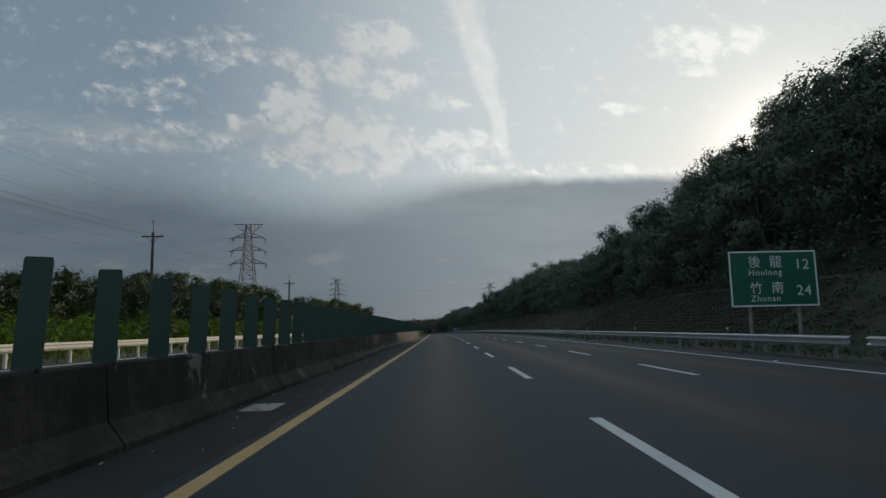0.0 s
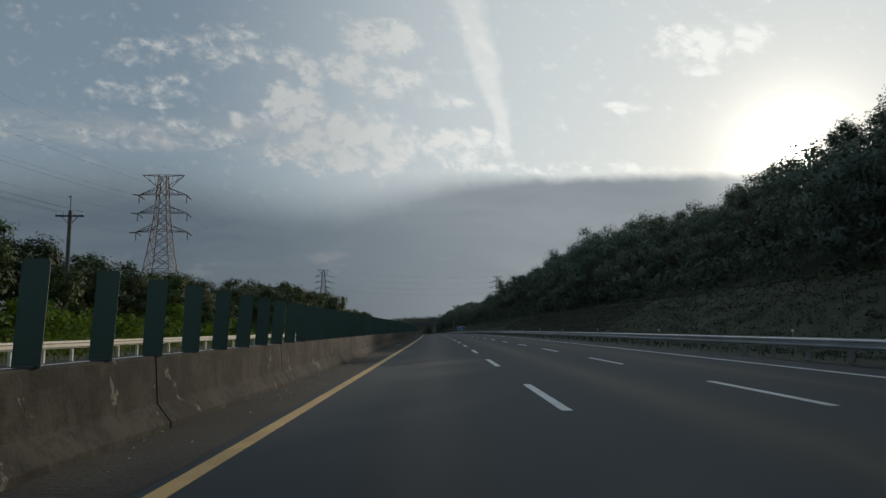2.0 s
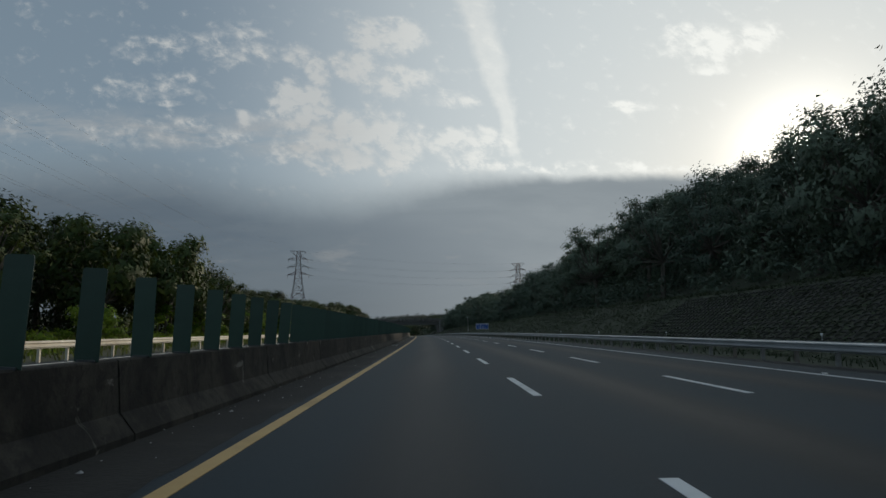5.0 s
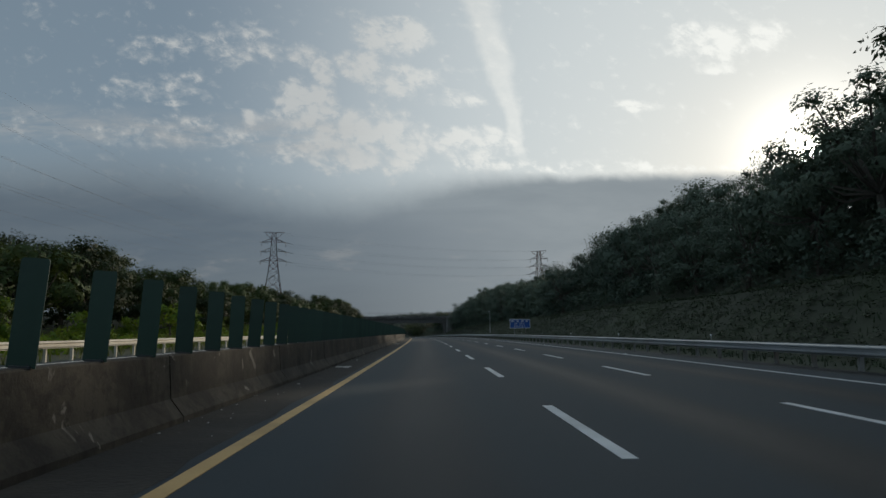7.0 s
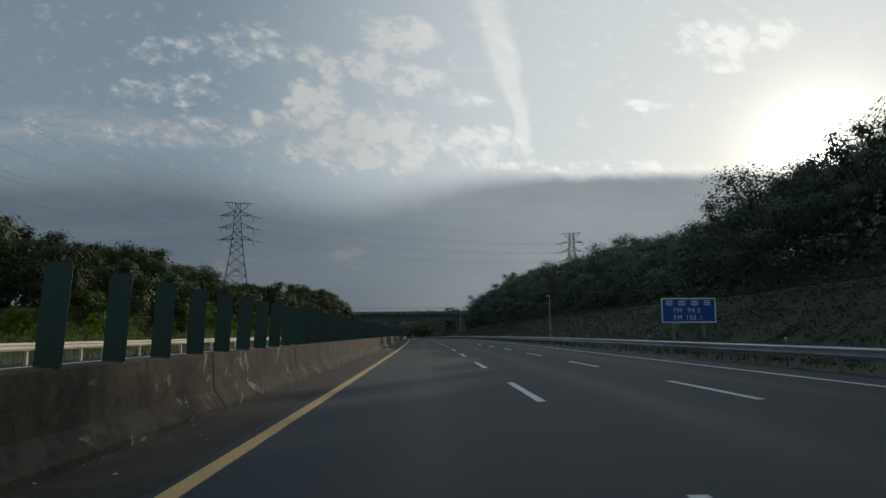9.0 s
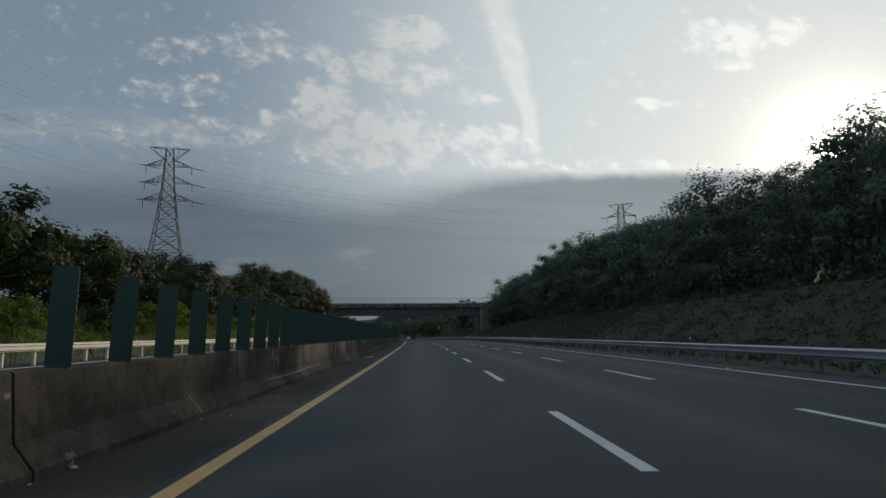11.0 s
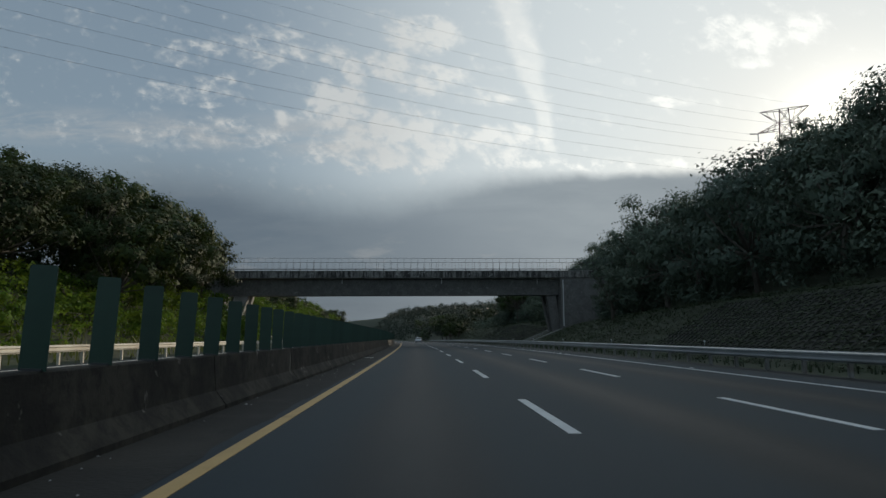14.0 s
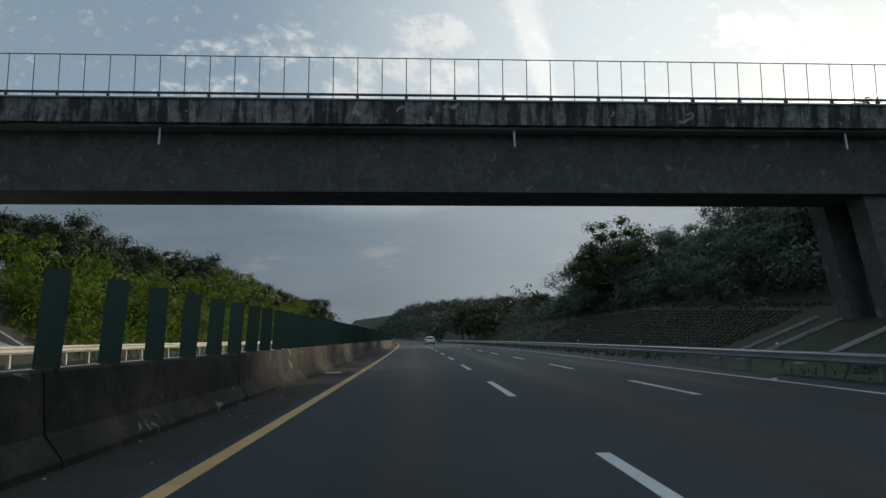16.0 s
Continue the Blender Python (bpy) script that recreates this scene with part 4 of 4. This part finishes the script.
            vs.append([bm.verts.new(G(s + ds, u, dz)) for ds, dz in ((-0.16, 0.02), (-0.15, 0.13), (-0.09, 0.13), (-0.08, 0.05), (0.08, 0.05), (0.09, 0.13), (0.15, 0.13), (0.16, 0.02))])
        for r, q in zip(vs, vs[1:]):
            for i in range(7):
                bm.faces.new((r[i], r[i + 1], q[i + 1], q[i]))
        bmesh.ops.recalc_face_normals(bm, faces=bm.faces)
        solid("slope_gutter", bm, PALE, "pale concrete gutter running down the slope", "gutter", group="slope gutters")


build_gutters()


def build_lamp():
    lamp = base("roadside_pole", "slim grey pole with a small box beside the shoulder", "pole", at_road(373.9, 18.2, land(373.9, 18.2)))
    bm = bmesh.new()
    bar(bm, (0, 0, -0.3), (0, 0, 5.5), 0.075, 0.05, sides=8)
    part("shaft", bm, ZINC, lamp)
    bm = bmesh.new()
    box(bm, -0.42, 0.06, -0.10, 0.10, 5.38, 5.52)
    bmesh.ops.bevel(bm, geom=[e for e in bm.edges], offset=0.02, segments=1)
    part("head", bm, ZINC, lamp)
    bm = bmesh.new()
    box(bm, -0.16, 0.16, -0.24, -0.06, 1.1, 1.6)
    part("box", bm, PALE, lamp)


build_lamp()


def build_delineators():
    post = base("delineator", "small round reflector on a stalk over the guard rail", "reflector", group="reflectors")
    bm = bmesh.new()
    bar(bm, (0, 0, 0), (0, 0, 0.16), 0.012)
    part("stalk", bm, ZINC, post)
    bm = bmesh.new()
    bar(bm, (0, -0.012, 0.19), (0, 0.012, 0.19), 0.038, sides=12)
    part("disc", bm, LETTER, post)
    for s in np.arange(25, 690, 12.0):
        copy_thing(post, at_road(float(s), 13.06, 0.69))
    for o in list(post.children_recursive) + [post]:
        bpy.data.objects.remove(o)
    stud = base("road_stud", "small raised road stud on the edge line", "road stud", group="road studs")
    bm = bmesh.new()
    box(bm, -0.05, 0.05, -0.05, 0.05, 0, 0.02)
    bmesh.ops.bevel(bm, geom=[e for e in bm.edges], offset=0.012, segments=1)
    part("body", bm, LETTER, stud)
    for s in np.arange(18, 690, 20.0):
        copy_thing(stud, at_road(float(s), 11.2, 0.0))
    for o in list(stud.children_recursive) + [stud]:
        bpy.data.objects.remove(o)


build_delineators()


# ---------- the white car ahead ----------
CAR_WHITE = surf("car_white", (0.66, 0.67, 0.68), (0.72, 0.73, 0.74), 0.8, 0.25, 0.0, 5.0, object_space=True)
CAR_GLASS = surf("car_glass", (0.010, 0.011, 0.012), (0.016, 0.017, 0.018), 1.0, 0.08, 0.0, 5.0, object_space=True)
TYRE = surf("tyre", (0.012, 0.012, 0.012), (0.022, 0.022, 0.022), 4.0, 0.9, 0.1, 20.0, object_space=True)
TAIL = surf("tail_lamp", (0.20, 0.008, 0.008), (0.28, 0.015, 0.012), 4.0, 0.25, 0.0, 20.0, object_space=True)


def loft(bm, sections):
    rings = [[bm.verts.new(v) for v in sec] for sec in sections]
    n = len(sections[0])
    for r, q in zip(rings, rings[1:]):
        for i in range(n):
            j = (i + 1) % n
            bm.faces.new((r[i], r[j], q[j], q[i]))
    bm.faces.new(rings[0][::-1])
    bm.faces.new(rings[-1])
    bmesh.ops.recalc_face_normals(bm, faces=bm.faces)
    for f in bm.faces:
        f.smooth = True


def build_car(s, u):
    car = base("car", "white hatchback car driving ahead in the middle lane", "car", at_road(s, u))

    def sec(y, z0, z1, w0, w1):
        return [(-w0, y, z0 + 0.08), (-w0 * 0.94, y, z0), (w0 * 0.94, y, z0), (w0, y, z0 + 0.08), (w1, y, z1 - 0.06), (w1 * 0.93, y, z1), (-w1 * 0.93, y, z1), (-w1, y, z1 - 0.06)]

    bm = bmesh.new()
    loft(bm, [sec(-2.10, 0.35, 0.85, 0.80, 0.76), sec(-2.0, 0.25, 0.98, 0.86, 0.82), sec(-1.0, 0.22, 0.98, 0.88, 0.84), sec(1.0, 0.22, 0.95, 0.88, 0.84), sec(1.9, 0.25, 0.80, 0.85, 0.78), sec(2.12, 0.35, 0.65, 0.76, 0.68)])
    part("body", bm, CAR_WHITE, car)
    bm = bmesh.new()
    loft(bm, [sec(-1.98, 0.94, 1.00, 0.74, 0.70), sec(-1.45, 0.94, 1.44, 0.76, 0.60), sec(0.1, 0.94, 1.48, 0.78, 0.62), sec(1.15, 0.92, 0.97, 0.76, 0.72)])
    part("cabin", bm, CAR_WHITE, car)
    bm = bmesh.new()
    box(bm, -0.58, 0.58, -0.005, 0.005, -0.20, 0.20, pose(0, -1.76, 1.21, -50, 0, 0))
    part("rear_window", bm, CAR_GLASS, car)
    for x in (-1, 1):
        bm = bmesh.new()
        box(bm, x * 0.70 - 0.10, x * 0.70 + 0.10, -2.115, -2.0, 0.70, 0.90)
        part("tail_lamp", bm, TAIL, car)
        for y in (-1.35, 1.30):
            bm = bmesh.new()
            bar(bm, (x * 0.66, y, 0.31), (x * 0.87, y, 0.31), 0.31, sides=20)
            wheel = part("wheel", bm, TYRE, car)
            bm = bmesh.new()
            bar(bm, (x * 0.86, y, 0.31), (x * 0.885, y, 0.31), 0.19, sides=14)
            part("rim", bm, ZINC, wheel)
        bm = bmesh.new()
        box(bm, x * 0.87, x * 1.02, 0.78, 0.92, 0.92, 1.06)
        part("mirror", bm, CAR_WHITE, car)
    bm = bmesh.new()
    box(bm, -0.78, 0.78, -2.16, -2.02, 0.32, 0.50)
    part("bumper", bm, STEEL_DARK, car)
    bm = bmesh.new()
    box(bm, -0.19, 0.19, -2.125, -2.10, 0.60, 0.72)
    part("plate_bar", bm, LETTER, car)


build_car(640.0, 5.8)


def build_paving():
    """Stepped concrete paving on the slope below the bridge's far legs."""
    pave = base("slope_paving", "pale concrete slope paving with steps below the bridge", "paving")
    for k in range(7):
        u = -17.4 - k * 1.05
        bm = bmesh.new()
        vs = [bm.verts.new(v) for v in (G(545.2, u, 0.06), G(553.4, u, 0.06), G(553.4, u - 1.0, 0.08), G(545.2, u - 1.0, 0.08),
                                        G(545.2, u, 0.20), G(553.4, u, 0.20), G(553.4, u - 1.0, 0.16), G(545.2, u - 1.0, 0.16))]
        for f in ((0, 1, 5, 4), (1, 2, 6, 5), (2, 3, 7, 6), (3, 0, 4, 7), (4, 5, 6, 7), (3, 2, 1, 0)):
            bm.faces.new([vs[i] for i in f])
        bmesh.ops.recalc_face_normals(bm, faces=bm.faces)
        part("paving_slab", bm, PALE, pave)
    for s in (545.1, 549.3, 553.5):
        bm = bmesh.new()
        bar(bm, G(s, -17.2, 0.2), G(s, -24.6, 0.25), 0.14, sides=4)
        part("kerb", bm, PALE, pave)


build_paving()


# ---------- plants ----------
def leaves_to(verts, faces, centres, normals, sizes, soft):
    """Adds one pointed leaf for each centre; soft: the direction in which the leaf's clump swells there."""
    n = len(centres)
    t = np.random.normal(size=(n, 3))
    t -= (t * normals).sum(1, keepdims=True) * normals
    t /= np.linalg.norm(t, axis=1, keepdims=True) + 1e-9
    b = np.cross(normals, t)
    L, W = sizes[:, None], sizes[:, None] * np.random.uniform(0.5, 0.8, (n, 1))
    k = sum(len(v) for v in verts)
    tri = np.stack([centres - t * L * 0.5 + b * W * 0.5, centres - t * L * 0.25 - b * W * 0.5, centres + t * L * 0.6 + normals * W * 0.2], 1)
    verts.append(np.hstack([tri.reshape(-1, 3), np.repeat(soft, 3, axis=0)]))
    faces.append((np.arange(n * 3) + k).reshape(-1, 3))


def leaf_mesh(name, verts, faces, material):
    v, f = np.concatenate(verts), np.concatenate(faces)
    me = bpy.data.meshes.new(name)
    me.vertices.add(len(v))
    me.vertices.foreach_set("co", np.ascontiguousarray(v[:, :3], dtype=np.float32).ravel())
    me.loops.add(f.size)
    me.loops.foreach_set("vertex_index", f.astype(np.int32).ravel())
    me.polygons.add(len(f))
    me.polygons.foreach_set("loop_start", (np.arange(len(f)) * f.shape[1]).astype(np.int32))
    me.update(calc_edges=True)
    if v.shape[1] == 6:
        me.attributes.new("custom_normal", "FLOAT_VECTOR", "POINT").data.foreach_set("vector", np.ascontiguousarray(v[:, 3:], dtype=np.float32).ravel())
    me.materials.append(material)
    return me


def unit(v):
    return v / (np.linalg.norm(v, axis=1, keepdims=True) + 1e-9)


def build_tree(h, r, clumps, per, leaf, material, label, open_crown=0.0, name="tree", low=0.36):
    """A tapered trunk with limbs that end in clumps of leaves."""
    tree = base(name, label, "tree", group="trees")
    rng = np.random.default_rng(random.randrange(10 ** 6))
    bm = bmesh.new()
    fork = h * rnd(0.25, 0.42)
    lean = Vector((rnd(-0.06, 0.06) * h, rnd(-0.06, 0.06) * h, fork))
    bar(bm, (0, 0, -0.6), lean * 0.5, 0.026 * h, 0.021 * h, sides=6, cap=False)
    bar(bm, lean * 0.5, lean, 0.021 * h, 0.018 * h, sides=6, cap=False)
    verts, faces = [], []
    for i in range(clumps):
        ang = 2.4 * i + rnd(-0.4, 0.4)
        lev = (i + 0.5) / clumps
        zc = h * (low + (0.92 - low) * lev + rnd(-0.04, 0.04))
        prof = math.sqrt(max(0.05, 1 - ((zc / h - 0.52) / 0.50) ** 2))
        rad = r * prof * (0.35 + 0.65 * rng.random() ** 0.6)
        c = Vector((rad * math.cos(ang), rad * math.sin(ang), zc)) + Vector((lean.x, lean.y, 0))
        knee = lean.lerp(c, 0.55) + Vector((0, 0, -0.04 * h))
        bar(bm, lean, knee, 0.010 * h, 0.007 * h, sides=4, cap=False)
        bar(bm, knee, c, 0.007 * h, 0.003 * h, sides=4, cap=False)
        cr = r * rnd(0.30, 0.46) * (1 - 0.25 * open_crown)
        d = unit(rng.normal(size=(per, 3)))
        lump = 0.72 + 0.28 * np.sin(d[:, :1] * 5 + i) * np.cos(d[:, 1:2] * 6 + 2 * i) + 0.10 * rng.normal(size=(per, 1))
        rr = rng.random((per, 1)) ** (0.28 + 0.3 * open_crown)
        pts = d * rr * lump * cr * np.array([1.15, 1.15, 0.72]) + np.array(c)
        away = unit(pts - np.array([lean.x, lean.y, h * 0.5]))
        nor = unit(d * 0.6 + away * 0.6 + rng.normal(size=(per, 3)) * 0.30 + np.array([0, 0, 0.25]))
        leaves_to(verts, faces, pts, nor, leaf * rng.uniform(0.6, 1.35, per), unit(d * 0.75 + away * 0.5 + rng.normal(size=(per, 3)) * 0.12 + np.array([0, 0, 0.12])))
    part("trunk", bm, BARK, tree)
    part("crown", leaf_mesh("crown", verts, faces, material), None, tree)
    return tree


def build_bare_tree(h):
    """A leafless tree of thin forking limbs."""
    tree = base("bare_tree", "leafless grey tree with thin forking branches", "tree", group="trees")
    bm = bmesh.new()

    def grow(p, d, length, r, depth):
        q = p + d * length
        bar(bm, p, q, r, r * 0.68, sides=5 if depth > 2 else 3, cap=False)
        if depth:
            for _ in range(3 if depth > 2 else 2):
                e = (d + Vector((rnd(-0.65, 0.65), rnd(-0.65, 0.65), rnd(-0.1, 0.45)))).normalized()
                grow(q, e, length * rnd(0.62, 0.85), r * 0.62, depth - 1)

    grow(Vector((0, 0, -0.5)), Vector((0, 0, 1)), h * 0.33, 0.022 * h, 5)
    part("branching", bm, DEADWOOD, tree)
    return tree


DEADWOOD = surf("dead_wood", (0.10, 0.09, 0.078), (0.20, 0.185, 0.165), 1.5, 0.95, 0.3, 12.0, object_space=True)


def hide_base(protos):
    """Takes the patterns away once they have been copied."""
    for t in protos:
        for o in list(t.children_recursive) + [t]:
            bpy.data.objects.remove(o)


PROTOS = [build_tree(9.0, 4.2, 24, 250, 0.29, LEAF_BACKLIT, "broad green tree in leaf, backlit dark put into its colour", name="broad_tree"),
          build_tree(10.5, 4.4, 26, 240, 0.29, LEAF_BACKLIT, "tall green tree with a domed crown, backlit dark in its colour", name="domed_tree"),
          build_tree(8.0, 3.8, 20, 210, 0.33, LEAF_MID, "rounded green tree in full leaf", name="rounded_tree"),
          build_tree(11.5, 4.2, 26, 150, 0.32, LEAF_MID, "tall open green tree with limbs showing", 0.8, name="open_tree"),
          build_tree(6.5, 3.4, 16, 200, 0.32, LEAF_MID, "low bushy green tree on the slope", name="bushy_tree")]
HILL = [build_tree(9.0, 4.2, 28, 270, 0.25, LEAF_HILL_VEILED, "broad tree on the wooded slope, a pale veil in its green", name="broad_tree", low=0.16),
        build_tree(10.5, 4.4, 28, 260, 0.25, LEAF_HILL_VEILED, "tall tree with a domed crown, a pale veil in its green", name="domed_tree", low=0.18),
        build_tree(11.0, 4.0, 24, 220, 0.25, LEAF_HILL_VEILED, "tall open tree on the ridge with limbs showing", 0.8, name="open_tree"),
        build_tree(7.0, 3.6, 22, 220, 0.26, LEAF_HILL_VEILED, "low bushy green tree on the slope", name="bushy_tree", low=0.12)]
LOW = [build_tree(4.2, 2.4, 12, 150, 0.27, LEAF_SUNLIT, "green shrub with sunlight put into its bright leaf colour", name="shrub"),
       build_tree(3.4, 2.3, 11, 150, 0.27, LEAF_MID, "dense green shrub on the verge", name="shrub")]


TOPS = {}


def plant(proto, s, u, k, sink=0.25, tall=None):
    p = G(s, u, -sink)
    return copy_thing(proto, pose(p.x, p.y, p.z, rnd(-3, 3), rnd(-3, 3), rnd(0, 360)) @ Matrix.Diagonal((k * rnd(0.9, 1.12), k * rnd(0.9, 1.12), tall or k * rnd(0.9, 1.1), 1)))


def reach(proto, s, u, share=1.0):
    """Plants a tree whose top comes up to the crown line, or none where there is no room."""
    if proto.name not in TOPS:
        TOPS[proto.name] = float(np.percentile([v.co.z for o in proto.children for v in o.data.vertices], 97))
    room = (crown(s, u) + 0.35 - land(s, u)) * share + 0.25
    if room < 2.0:
        return
    k = room / TOPS[proto.name]
    plant(proto, s, u, min(max(k, 0.60), 1.2), 0.25, min(k, 1.5))


def clear_of_bridge(s, u):
    return not (537 < s < 558 and abs(u) < 37)


def build_woods():
    # the wooded slope
    for u0, u1, gap, s, lo in ((40, 45.5, 5.2, 34.0, 0.96), (33, 38, 6.4, 28.0, 0.92), (26.5, 30.5, 8.0, 26.0, 0.80)):
        while s < 655:
            u = rnd(u0, u1)
            if clear_of_bridge(s, u):
                reach(random.choice(HILL), s, u, rnd(lo, 1.04))
            s += gap * rnd(0.75, 1.25)
    # behind the opposite carriageway
    for u0, u1, gap, s, lo in ((-25, -21, 9.0, 58.0, 0.72), (-31, -26, 6.0, 44.0, 0.88), (-39, -33, 6.5, 46.0, 0.92)):
        while s < 700:
            u = rnd(u0, u1)
            if clear_of_bridge(s, u) and not (540 < s < 660 and u > -26):
                reach(random.choice(PROTOS), s, u, rnd(lo, 1.06))
            s += gap * rnd(0.75, 1.25)
    # a dense clump on the bank before the bridge
    for s, u in ((492, -25), (500, -28), (507, -24), (513, -29), (519, -24.5), (525, -28), (530, -24.0), (534, -28.5), (531, -33), (536.5, -24.8), (540, -29.5)):
        reach(random.choice(PROTOS[:3]), s, u, rnd(0.90, 1.0))
    for s, u, k in ((525, 23.5, 0.55), (530, 25.2, 0.6)):
        plant(random.choice(HILL), s, u, k)
    # past the bend
    for i in range(34):
        plant(random.choice(PROTOS), rnd(655, 830), rnd(17, 40), rnd(0.65, 1.0))
    for i in range(14):
        plant(random.choice(PROTOS), rnd(700, 830), rnd(-34, -20), rnd(0.65, 1.0))
    # trees that stand out
    plant(PROTOS[3], 594, 25.5, 1.1)
    plant(PROTOS[1], 600, 27.0, 1.05)
    for s, u in ((596, 30.0), (605, 28.5), (611, 29.5), (617, 28.5)):
        plant(HILL[0], s, u, 1.1)
    plant(PROTOS[0], 581, -29.5, 0.88)
    bare = build_bare_tree(9.5)
    for s, u, k in ((157, 43, 0.72), (163, 45, 0.66), (97, 48, 0.8), (172, -29, 0.75), (178, -31, 0.7), (620, -27, 0.8)):
        plant(bare, s, u, k * 1.15)
    hide_base([bare])
    s = 20.0
    while s < 690:
        if clear_of_bridge(s, 20):
            plant(random.choice(LOW[:1] if rnd(0, 1) < 0.6 else LOW), s, rnd(-19.0, -23), rnd(0.5, 0.9), 0.3)
        s += rnd(5, 12)


build_woods()
hide_base(PROTOS + HILL + LOW)


def growth(name, label, material, s0, s1, u0, u1, count, per, size, leaf, up=0.5, lift=0.0, keep=None, flat=0.8, under=0.0):
    """A cover of plants sewn over the land; lift: how far the clumps may stand up from it; under: how far they stay below the tree tops."""
    rng = np.random.default_rng(len(name) + int(s0) + count)
    verts, faces = [], []
    for _ in range(count):
        s, u = rng.uniform(s0, s1), rng.uniform(u0, u1)
        if keep and not keep(s, u):
            continue
        swell = 1.0 if lift < 3 else 0.45 + 1.3 * max(0.0, 0.45 + noise.noise(Vector((s * 0.07, u * 0.09, 2.0))))
        up_by = lift * swell * rng.random() ** 0.7
        if under and s < 690:
            up_by = min(up_by, crown(s, u) - land(s, u) - under)
            if up_by < 0:
                continue
        c = np.array(G(s, u, up_by))
        r = size * rng.uniform(0.5, 1.3)
        d = unit(rng.normal(size=(per, 3)))
        if lift == 0:
            d[:, 2] = np.abs(d[:, 2])
        pts = c + d * r * rng.random((per, 1)) ** 0.4 * np.array([1.2, 1.2, flat])
        nor = unit(d + rng.normal(size=(per, 3)) * 0.25 + np.array([0, 0, up]))
        leaves_to(verts, faces, pts, nor, leaf * rng.uniform(0.6, 1.4, per), unit(d + rng.normal(size=(per, 3)) * 0.12 + np.array([0, 0, 0.5 * up])))
    tagged(new(name, leaf_mesh(name, verts, faces, material)), label, "undergrowth", "", "stuff")


def blades(name, label, material, s0, s1, u0, u1, count, tall, keep=None):
    """Upright grass: narrow blades that lean over."""
    rng = np.random.default_rng(count)
    s, u = rng.uniform(s0, s1, count), rng.uniform(u0, u1, count)
    v = np.zeros((count, 4, 3))
    for i in range(count):
        c = np.array(G(s[i], u[i]))
        h = tall * rng.uniform(0.4, 1.3)
        a = rng.uniform(0, 6.28)
        w = np.array([math.cos(a), math.sin(a), 0]) * 0.035
        l = np.array([rng.normal() * 0.3, rng.normal() * 0.3, 0]) * h
        v[i] = (c - w, c + w, c + w * 0.6 + l * 0.4 + [0, 0, h * 0.6], c + l + [0, 0, h])
    ok = np.array([True if keep is None else keep(a, b) for a, b in zip(s, u)])
    v = v[ok]
    tagged(new(name, leaf_mesh(name, [v.reshape(-1, 3)], [np.arange(len(v) * 4).reshape(-1, 4)], material)), label, "grass", "", "stuff")


def off_bridge(s, u):
    return not 543 < s < 556


growth("hill_canopy", "dense dark canopy over the wooded slope", LEAF_HILL_VEILED, 18, 680, 27, 50, 2600, 110, 2.0, 0.36, up=0.3, lift=6.5, keep=lambda s, u: off_bridge(s, u) or u > 36, under=3.4)
growth("ridge_canopy", "close tree tops along the ridge", LEAF_HILL_VEILED, 26, 690, 38, 52, 1500, 120, 2.0, 0.36, up=0.3, lift=8.0, under=3.0)
growth("hill_undergrowth", "mixed green undergrowth on the wooded slope", LEAF_HILL_VEILED, -14, 680, 25.0, 38, 3600, 54, 1.2, 0.28, up=0.8, lift=2.8, keep=off_bridge)
growth("slope_cover", "low creeping plants on the cut slope", LEAF_SLOPE, -14, 680, 16.0, 26.5, 17000, 22, 0.60, 0.17, up=2.0, keep=off_bridge, flat=0.6)
growth("verge_canopy", "thicket behind the far verge, backlit dark in its colour", LEAF_BACKLIT, 40, 720, -44, -24.5, 2500, 64, 1.5, 0.40, lift=4.5, keep=off_bridge, under=2.2)
growth("verge_plants", "weeds and vines on the far verge in a sunlit leaf colour", LEAF_SUNLIT, 0, 700, -25.5, -17.0, 3200, 38, 0.7, 0.23, lift=0.6, keep=off_bridge)
growth("sunlit_thicket", "bright green thicket, low sunlight also in its leaf colour", LEAF_SUNLIT, 462, 720, -24.5, -16.6, 1500, 46, 0.85, 0.24, lift=2.4, keep=off_bridge, under=1.0)
growth("bright_bushes", "tall bushes past the bridge, sunlight in their leaf colour", LEAF_SUNLIT, 558, 660, -24, -17.6, 420, 70, 1.1, 0.26, lift=4.6, keep=off_bridge)
growth("field_thicket", "tall green reeds and vines beside the opposite carriageway", LEAF_SUNLIT, -5, 130, -26, -17.2, 800, 46, 0.8, 0.26, lift=2.0)
blades("verge_grass", "tall sunlit grass on the far verge", GRASS, 0, 700, -23, -15.4, 22000, 0.75, off_bridge)
blades("slope_grass", "dry grass on the cut slope", LEAF_SLOPE, -10, 680, 14.4, 25.5, 26000, 0.26, off_bridge)
growth("far_woods", "distant wooded hill past the bend", LEAF_HAZY, 660, 1300, 16, 170, 3000, 60, 3.4, 0.85, lift=6.0)
growth("far_woods_opposite", "distant woods on the opposite side", LEAF_HAZY, 700, 1300, -190, -22, 2800, 50, 3.6, 0.9, lift=5.5)
